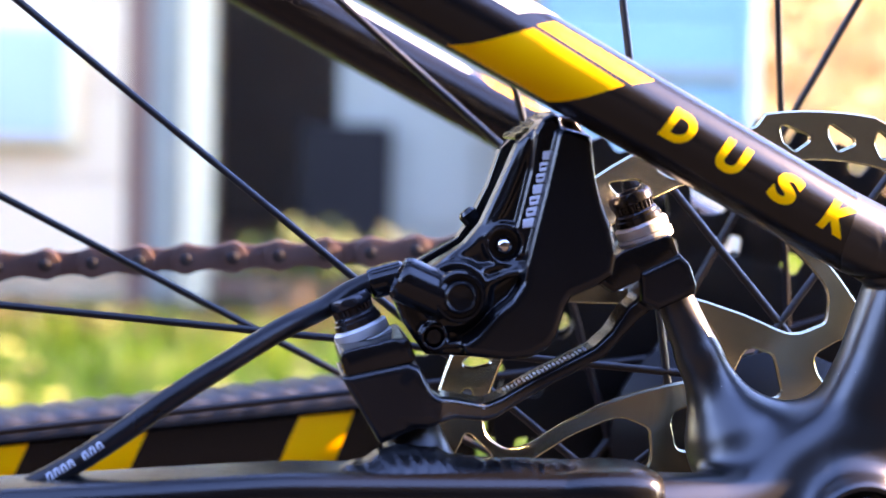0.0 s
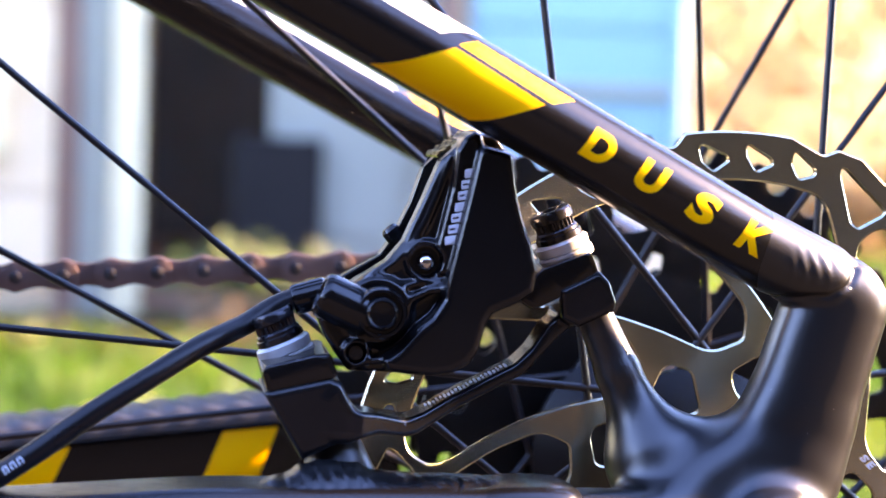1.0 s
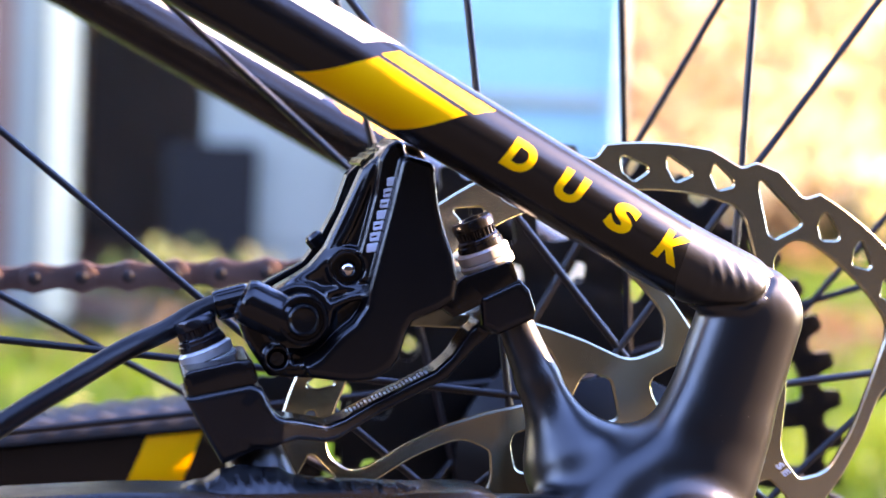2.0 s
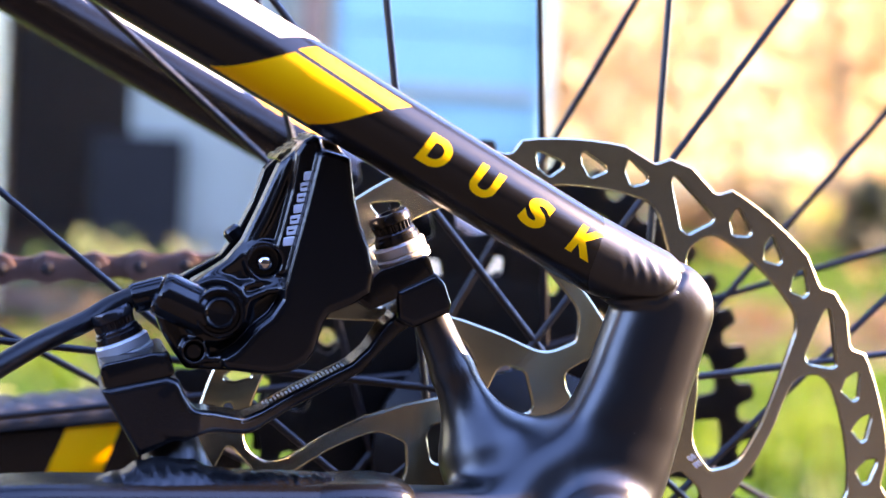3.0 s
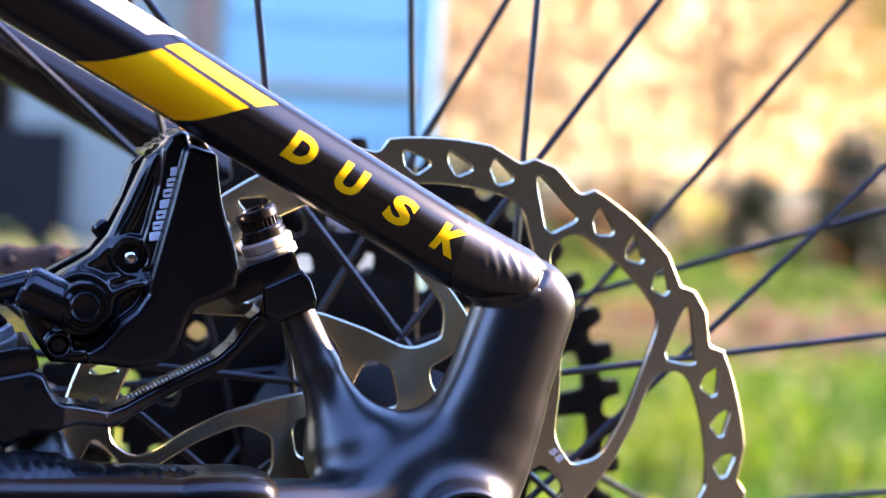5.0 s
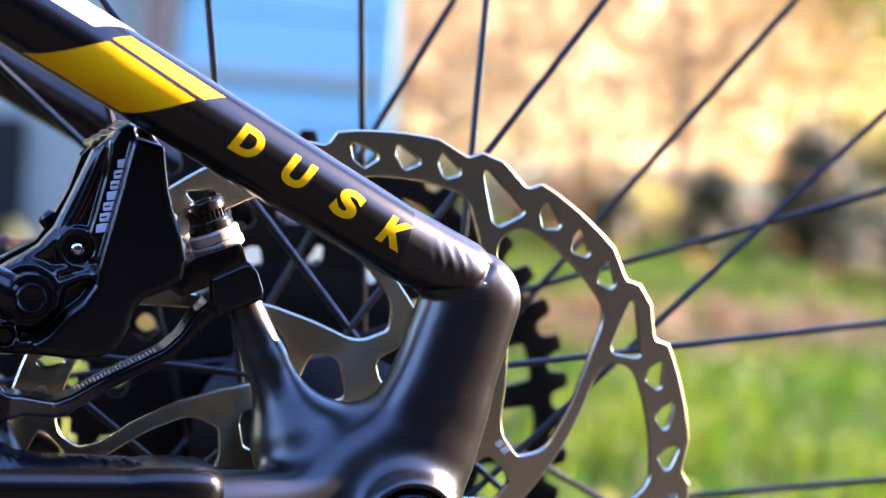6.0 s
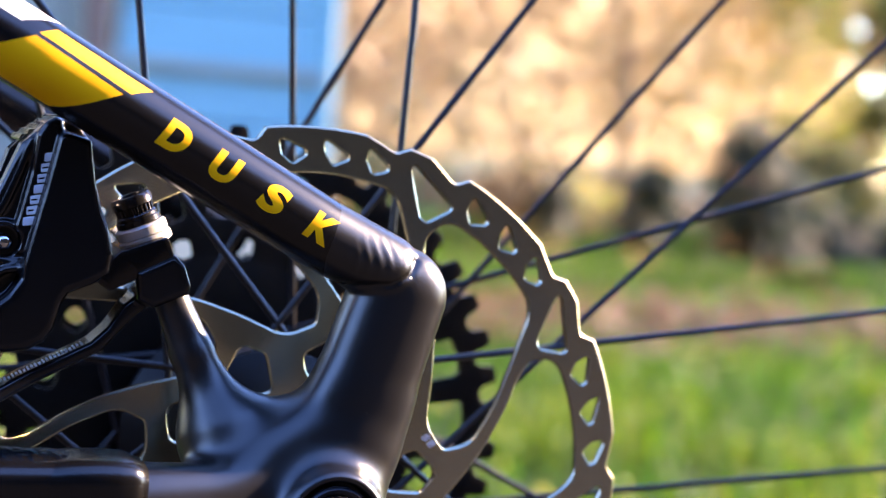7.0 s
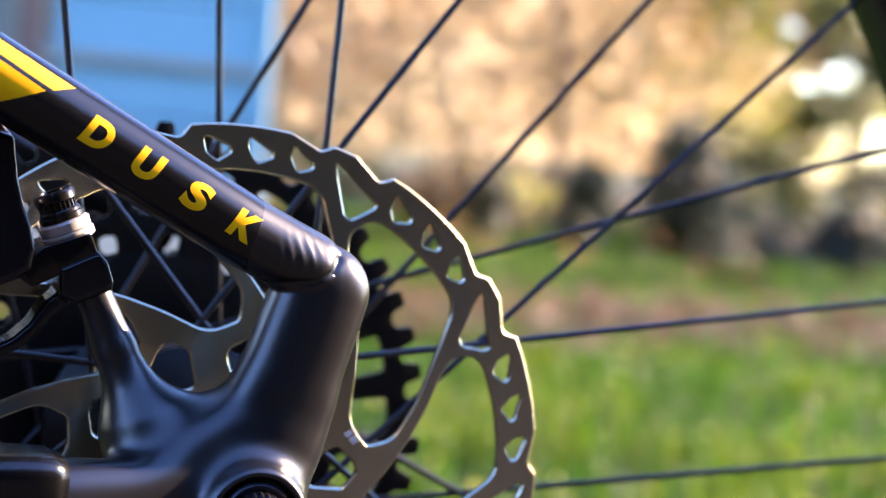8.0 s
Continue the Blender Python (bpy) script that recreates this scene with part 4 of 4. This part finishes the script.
TUFT = leaf_material("yellow_green_tufts", (0.095, 0.155, 0.008), 0.8)
v, f = [], []
for i in range(150):
    cx, cy, spread = rng.uniform(-1.5, 3.6), rng.uniform(1.0, 3.0), rng.uniform(0.02, 0.07)
    for j in range(70):
        x, y, a, h = rng.gauss(cx, spread), rng.gauss(cy, spread), rng.uniform(0, 6.28), rng.uniform(0.03, 0.085)
        w, n = h * 0.08, len(v)
        lx, ly = rng.uniform(-0.5, 0.5) * h, rng.uniform(-0.5, 0.5) * h
        v += [(x - math.cos(a) * w, y - math.sin(a) * w, 0), (x + math.cos(a) * w, y + math.sin(a) * w, 0), (x + lx, y + ly, h)]
        f.append((n, n + 1, n + 2))
me = bpy.data.meshes.new("grass_tufts")
me.from_pydata(v, [], f)
me.materials.append(TUFT)
tagged(new("grass_tufts", me), "taller yellow green tufts in the lawn", "grass", kind="stuff")

# Pale flecks stand in for sun glints on dew in the grass.
DEWFLECK = leaf_material("dew_glint_flecks", (0.85, 0.72, 0.25), 0.5)
scatter("fallen_leaves", DEWFLECK, "pale flecks in the grass in place of dew glints", 420, (-1, 4, 1.0, 3.2), 0.018, rng, False)
# Upright bright pieces imitate blurred sun glints from wet leaves.
GLINTFLECK = leaf_material("wet_glint_flecks", (0.48, 0.46, 0.10), 0.5)
v, f = [], []
for i in range(120):
    c = Vector((rng.uniform(-1.2, 3.6), rng.uniform(1.2, 2.1), rng.uniform(0.02, 0.06)))
    d1 = Vector((rng.uniform(-1, 1), rng.uniform(-0.4, 0.4), rng.uniform(-1, 1))).normalized()
    d2, h, n = d1.cross(Vector((0.3, 1, 0.2))).normalized(), rng.uniform(0.007, 0.014), len(v)
    v += [tuple(c + d1 * h * p + d2 * h * q) for p, q in ((-1, 0), (-0.3, -0.6), (0.5, -0.5), (1, 0), (0.5, 0.5), (-0.3, 0.6))]
    f += [(n, n + 1, n + 2, n + 3), (n, n + 3, n + 4, n + 5)]
me = bpy.data.meshes.new("fallen_leaves")
me.from_pydata(v, [], f)
me.materials.append(GLINTFLECK)
tagged(new("fallen_leaves", me), "upright flecks in the grass in place of wet glints", "leaves", kind="stuff")

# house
# Siding, post and door colours carry extra warmth to offset the blue skylight.
SIDING = material("warm_tinted_siding", (0.92, 0.65, 0.39), 0.6, 0, 0.06, 3, 90, 0.15, obj_vary=0.1)
PLANK = material("brown_stained_wood", (0.30, 0.15, 0.10), 0.6, 0, 0.3, 6, 120, 0.2)
# Blue skylight on the shaded white boards is put into their colour.
SKYTINT_BOARDS = material("sky_tinted_boards", (0.22, 0.45, 0.48), 0.55, 0, 0.06, 3, 90, 0.15, obj_vary=0.1)
DARKWALL = material("dark_grey_boards", (0.16, 0.125, 0.10), 0.7, 0, 0.3, 5, 100, 0.2)
CRATE = material("black_plastic_crate", (0.018, 0.015, 0.014), 0.6, 0, 0.2, 8, 100, 0.1, spec=0.15)
POST = material("white_painted_post", (0.88, 0.72, 0.43), 0.5, 0, 0.06, 6, 120, 0.1)
DOOR = material("grey_blue_door_paint", (0.34, 0.34, 0.27), 0.5, 0, 0.1, 4, 90, 0.1)
# The sky's reflection in the window is put into the pane's colour.
SKYPANE = material("sky_coloured_pane", (0.45, 0.56, 0.62), 0.4, 0, 0.08, 4, 90, 0.0)
ROOF = material("dark_roof_sheet", (0.06, 0.05, 0.05), 0.6, 0, 0.3, 3, 50, 0.2)


def box(bm, lo, hi, bevel=0.0):
    r = bmesh.ops.create_cube(bm, size=1, matrix=Matrix.Translation([(a + b) / 2 for a, b in zip(lo, hi)]) @ Matrix.Diagonal((*[b - a for a, b in zip(lo, hi)], 1)))
    if bevel:
        es = list({e for v in r["verts"] for e in v.link_edges})
        bmesh.ops.bevel(bm, geom=es, offset=bevel, segments=1, affect="EDGES")
    return bm


def boxed(name, lo, hi, mat, parent, label="", bevel=0.005):
    return part(name, box(bmesh.new(), lo, hi, bevel), mat, parent, label, mm=False, sharp=20)


house = thing("house", "pale house with boarded wall tinted sky blue, dark porch and white posts", "house", (0, 4, 0))
HY = 3.5
boxed("porch_floor", (-1.6, HY - 0.05, 0), (0.45, HY + 1.6, 0.10), PLANK, house)
for i in range(20):
    z = 0.30 + i * 0.125
    boxed("wall_board", (0.51, HY - 0.012, z), (0.955, HY + 0.02, z + 0.121), SKYTINT_BOARDS, house)
boxed("plinth", (0.48, HY - 0.03, 0), (0.955, HY + 0.02, 0.296), SIDING, house, "pale plinth under the sky-tinted boards")
boxed("batten", (0.48, HY - 0.03, 0.53), (0.955, HY - 0.013, 0.56), DOOR, house, "dark horizontal batten")
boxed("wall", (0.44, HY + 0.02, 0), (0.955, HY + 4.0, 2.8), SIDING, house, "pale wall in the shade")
boxed("corner_post", (0.945, HY - 0.03, 0), (0.975, HY + 0.06, 2.8), SKYTINT_BOARDS, house, "corner board tinted sky blue")
boxed("door_jamb", (0.438, HY - 0.03, 0), (0.482, HY + 0.04, 2.8), PLANK, house, "reddish brown jamb")
door = part("door", box(bmesh.new(), (0.08, HY + 0.06, 0.1), (0.438, HY + 0.1, 2.1), 0.004), DOOR, house, "grey blue painted door", mm=False)
boxed("panel", (0.13, HY + 0.052, 0.2), (0.39, HY + 0.062, 0.95), DOOR, door)
boxed("panel", (0.13, HY + 0.052, 1.05), (0.39, HY + 0.062, 1.95), DOOR, door)
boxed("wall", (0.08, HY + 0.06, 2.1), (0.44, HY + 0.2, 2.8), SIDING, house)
boxed("porch_wall", (-1.6, HY + 1.6, 0), (0.44, HY + 1.7, 2.8), DARKWALL, house, "dark porch wall")
for i in range(14):
    z = 0.10 + i * 0.19
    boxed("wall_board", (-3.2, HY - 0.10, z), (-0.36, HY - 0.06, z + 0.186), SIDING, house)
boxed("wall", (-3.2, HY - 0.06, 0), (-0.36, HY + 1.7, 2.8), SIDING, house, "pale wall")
boxed("porch_post", (-0.235, HY - 0.12, 0), (-0.178, HY - 0.06, 2.8), POST, house, "white porch post")
boxed("door_jamb", (-0.36, HY - 0.08, 0), (-0.312, HY + 0.14, 2.8), PLANK, house, "brown stained jamb")
boxed("door_trim", (-0.312, HY - 0.07, 0), (-0.243, HY + 0.14, 2.8), DOOR, house, "pale grey trim beside the jamb")
win = part("window", box(bmesh.new(), (-0.80, HY - 0.15, 0.36), (-0.46, HY - 0.09, 0.62), 0.004), POST, house, "small window in a white frame", mm=False)
boxed("pane", (-0.78, HY - 0.157, 0.38), (-0.48, HY - 0.151, 0.60), SKYPANE, win, "window pane coloured with the sky's reflection", 0)
boxed("dark_crate", (0.0, HY + 0.0, 0.1), (0.20, HY + 0.05, 0.42), CRATE, house, "dark box on the porch")
bm = bmesh.new()
box(bm, (-3.4, HY - 0.5, 2.8), (1.3, HY + 4.3, 2.95), 0.02)
part("roof", bm, ROOF, house, "dark flat roof", mm=False)


house.rotation_euler = (0, 0, radians(-6))
house.location.x += 0.05


# trees
BARK = material("pale_bark", (0.34, 0.25, 0.16), 0.85, 0, 0.4, 8, 60, 0.5)
GOLD = leaf_material("golden_leaves", (0.55, 0.42, 0.20), 0.35)
AMBER = leaf_material("amber_leaves", (0.57, 0.38, 0.20), 0.35)
OLIVE = leaf_material("olive_leaves", (0.42, 0.42, 0.09), 0.8)
BOX = leaf_material("dark_shrub_leaves", (0.05, 0.09, 0.025), 0.8)
IVY = leaf_material("dark_olive_leaves", (0.10, 0.12, 0.025), 0.9)
FIR = leaf_material("dark_fir_needles", (0.016, 0.034, 0.02))


def tree(name, at, height, spread, mat, leaves, label, seed, low=0.15, size=0.13, trunk=0.14, crown_shape="round"):
    rng = random.Random(seed)
    t = thing(name, label, "tree", (at[0], at[1], 0))
    base = Vector((at[0], at[1], 0))
    bm = bmesh.new()
    pts = [base + Vector((rng.uniform(-0.1, 0.1) * k, rng.uniform(-0.1, 0.1) * k, height * 0.8 * k / 5)) for k in range(6)]
    sweep(pts, [trunk * (1 - 0.15 * k) for k in range(6)], 10, bm=bm)
    tips = []
    for k in range(13):
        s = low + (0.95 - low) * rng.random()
        p = base + Vector((0, 0, height * 0.8 * s))
        a = rng.uniform(0, 6.28)
        ln = spread * rng.uniform(0.5, 1.0) * (1 - 0.75 * s if crown_shape == "cone" else math.sqrt(max(1 - (2 * s - 0.9) ** 2, 0.15)))
        q = p + Vector((math.cos(a) * ln, math.sin(a) * ln, ln * rng.uniform(0.05, 0.5) * (-0.6 if crown_shape == "cone" else 1)))
        sweep([p, (p + q) / 2 + Vector((0, 0, 0.1 * ln)), q], [trunk * 0.4, trunk * 0.25, trunk * 0.08], 6, bm=bm)
        tips += [q, (p + q) / 2, p.lerp(q, 0.75)]
    part("trunk", bm, BARK, t, mm=False)
    tips.append(base + Vector((0, 0, height * 0.85)))
    v, f = [], []
    for i in range(leaves):
        c = tips[rng.randrange(len(tips))]
        g = spread * 0.22
        x, y, z = (rng.gauss(0, g), rng.gauss(0, g), rng.gauss(0, g * 0.8))
        c = c + Vector((x, y, z))
        if c.z < 0.12:
            continue
        d1 = Vector((rng.uniform(-1, 1), rng.uniform(-1, 1), rng.uniform(-1, 1))).normalized()
        d2 = d1.orthogonal().normalized()
        s = size * rng.uniform(0.6, 1.3)
        n = len(v)
        v += [tuple(c - d1 * s), tuple(c + d2 * s * 0.5), tuple(c + d1 * s), tuple(c - d2 * s * 0.5)]
        f += [(n, n + 1, n + 2), (n, n + 2, n + 3)]
    me = bpy.data.meshes.new("crown")
    me.from_pydata(v, [], f)
    me.materials.append(mat)
    ob = new("crown", me)
    ob.parent = t
    ob.matrix_parent_inverse = t.matrix_world.inverted()
    return t


for i, (x, y, h, s, m) in enumerate([(3.0, 10.5, 5.5, 2.4, AMBER), (5.2, 11.0, 6.0, 2.6, GOLD), (6.7, 10.2, 5.2, 1.2, OLIVE), (4.2, 15, 7.5, 3.2, GOLD), (8.0, 16, 8.0, 3.4, AMBER), (16, 18, 8, 3.4, OLIVE)]):
    label = {"golden_leaves": "autumn tree with golden leaves on the lawn's edge", "amber_leaves": "autumn tree with amber leaves behind the lawn", "olive_leaves": "tree with thin olive green leaves"}[m.name]
    tree("tree", (x, y), h, s, m, 5200, label, 20 + i, 0.06, 0.085 if y < 12 else 0.13, 0.06)
for i, (x, y, h, s) in enumerate([(4.62, 7.0, 2.6, 0.3), (5.16, 7.2, 2.8, 0.34)]):
    tree("tree", (x, y), h, s, IVY, 3600, "slender young tree with dark olive leaves", 40 + i, 0.04, 0.045, 0.03)
for i, (x, y, h, s) in enumerate([(2.83, 5.57, 0.42, 0.15), (2.76, 4.72, 0.60, 0.24), (3.62, 4.95, 0.30, 0.30), (3.2, 5.0, 0.2, 0.26), (2.6, 5.9, 0.3, 0.14), (4.5, 5.2, 0.5, 0.2), (4.9, 6.4, 0.6, 0.3)]):
    tree("fir", (x, y), h, s, FIR, 4200, "small dark green fir at the lawn's edge", 60 + i, 0.02, 0.03, 0.015, "cone")
for i, (x, y, h, s, m) in enumerate([(-0.02, 3.25, 0.16, 0.16, BOX), (-0.9, 3.0, 0.12, 0.2, BOX)]):
    tree("shrub", (x, y), h, s, m, 1500, "low green garden shrub by the house", 80 + i, 0.02, 0.03, 0.012)

BRUSH = leaf_material("brown_undergrowth_leaves", (0.085, 0.065, 0.028), 0.9)
for i in range(13):
    x, y = 1.5 + 0.36 * i, 6.3 + 0.45 * ((i * 7) % 3)
    m = (BRUSH, BRUSH, BOX, BRUSH, OLIVE)[i % 5]
    tree("shrub", (x, y), 0.24 + 0.05 * ((i * 5) % 4), 0.30, m, 1100, "low brown autumn undergrowth along the lawn's edge" if m is BRUSH else "low green shrub along the lawn's edge", 100 + i, 0.02, 0.035, 0.012)


# far woods beyond the gardens: a glowing sheet, sunlit haze in its colour
m = bpy.data.materials.new("glowing_woods_backdrop")
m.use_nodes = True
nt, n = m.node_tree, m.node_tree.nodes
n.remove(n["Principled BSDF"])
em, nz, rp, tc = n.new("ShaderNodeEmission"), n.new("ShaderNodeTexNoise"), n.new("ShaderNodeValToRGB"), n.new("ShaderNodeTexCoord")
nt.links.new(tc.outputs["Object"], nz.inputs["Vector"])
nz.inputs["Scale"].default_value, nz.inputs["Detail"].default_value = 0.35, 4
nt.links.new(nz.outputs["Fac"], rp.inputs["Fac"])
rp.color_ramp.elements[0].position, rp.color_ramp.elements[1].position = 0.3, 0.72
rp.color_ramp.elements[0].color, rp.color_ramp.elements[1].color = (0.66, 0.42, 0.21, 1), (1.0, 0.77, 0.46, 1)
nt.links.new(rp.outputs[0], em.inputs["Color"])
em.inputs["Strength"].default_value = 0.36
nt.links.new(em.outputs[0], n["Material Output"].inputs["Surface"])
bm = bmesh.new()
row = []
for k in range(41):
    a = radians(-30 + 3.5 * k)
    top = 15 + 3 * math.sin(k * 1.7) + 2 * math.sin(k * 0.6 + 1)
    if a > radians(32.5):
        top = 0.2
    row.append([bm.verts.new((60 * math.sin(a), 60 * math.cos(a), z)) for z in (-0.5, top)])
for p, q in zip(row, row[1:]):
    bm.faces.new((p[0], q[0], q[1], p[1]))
tagged(part("backdrop", bm, m, None, mm=False), "glowing backdrop of golden autumn woods far behind the garden", "woods", kind="structure")
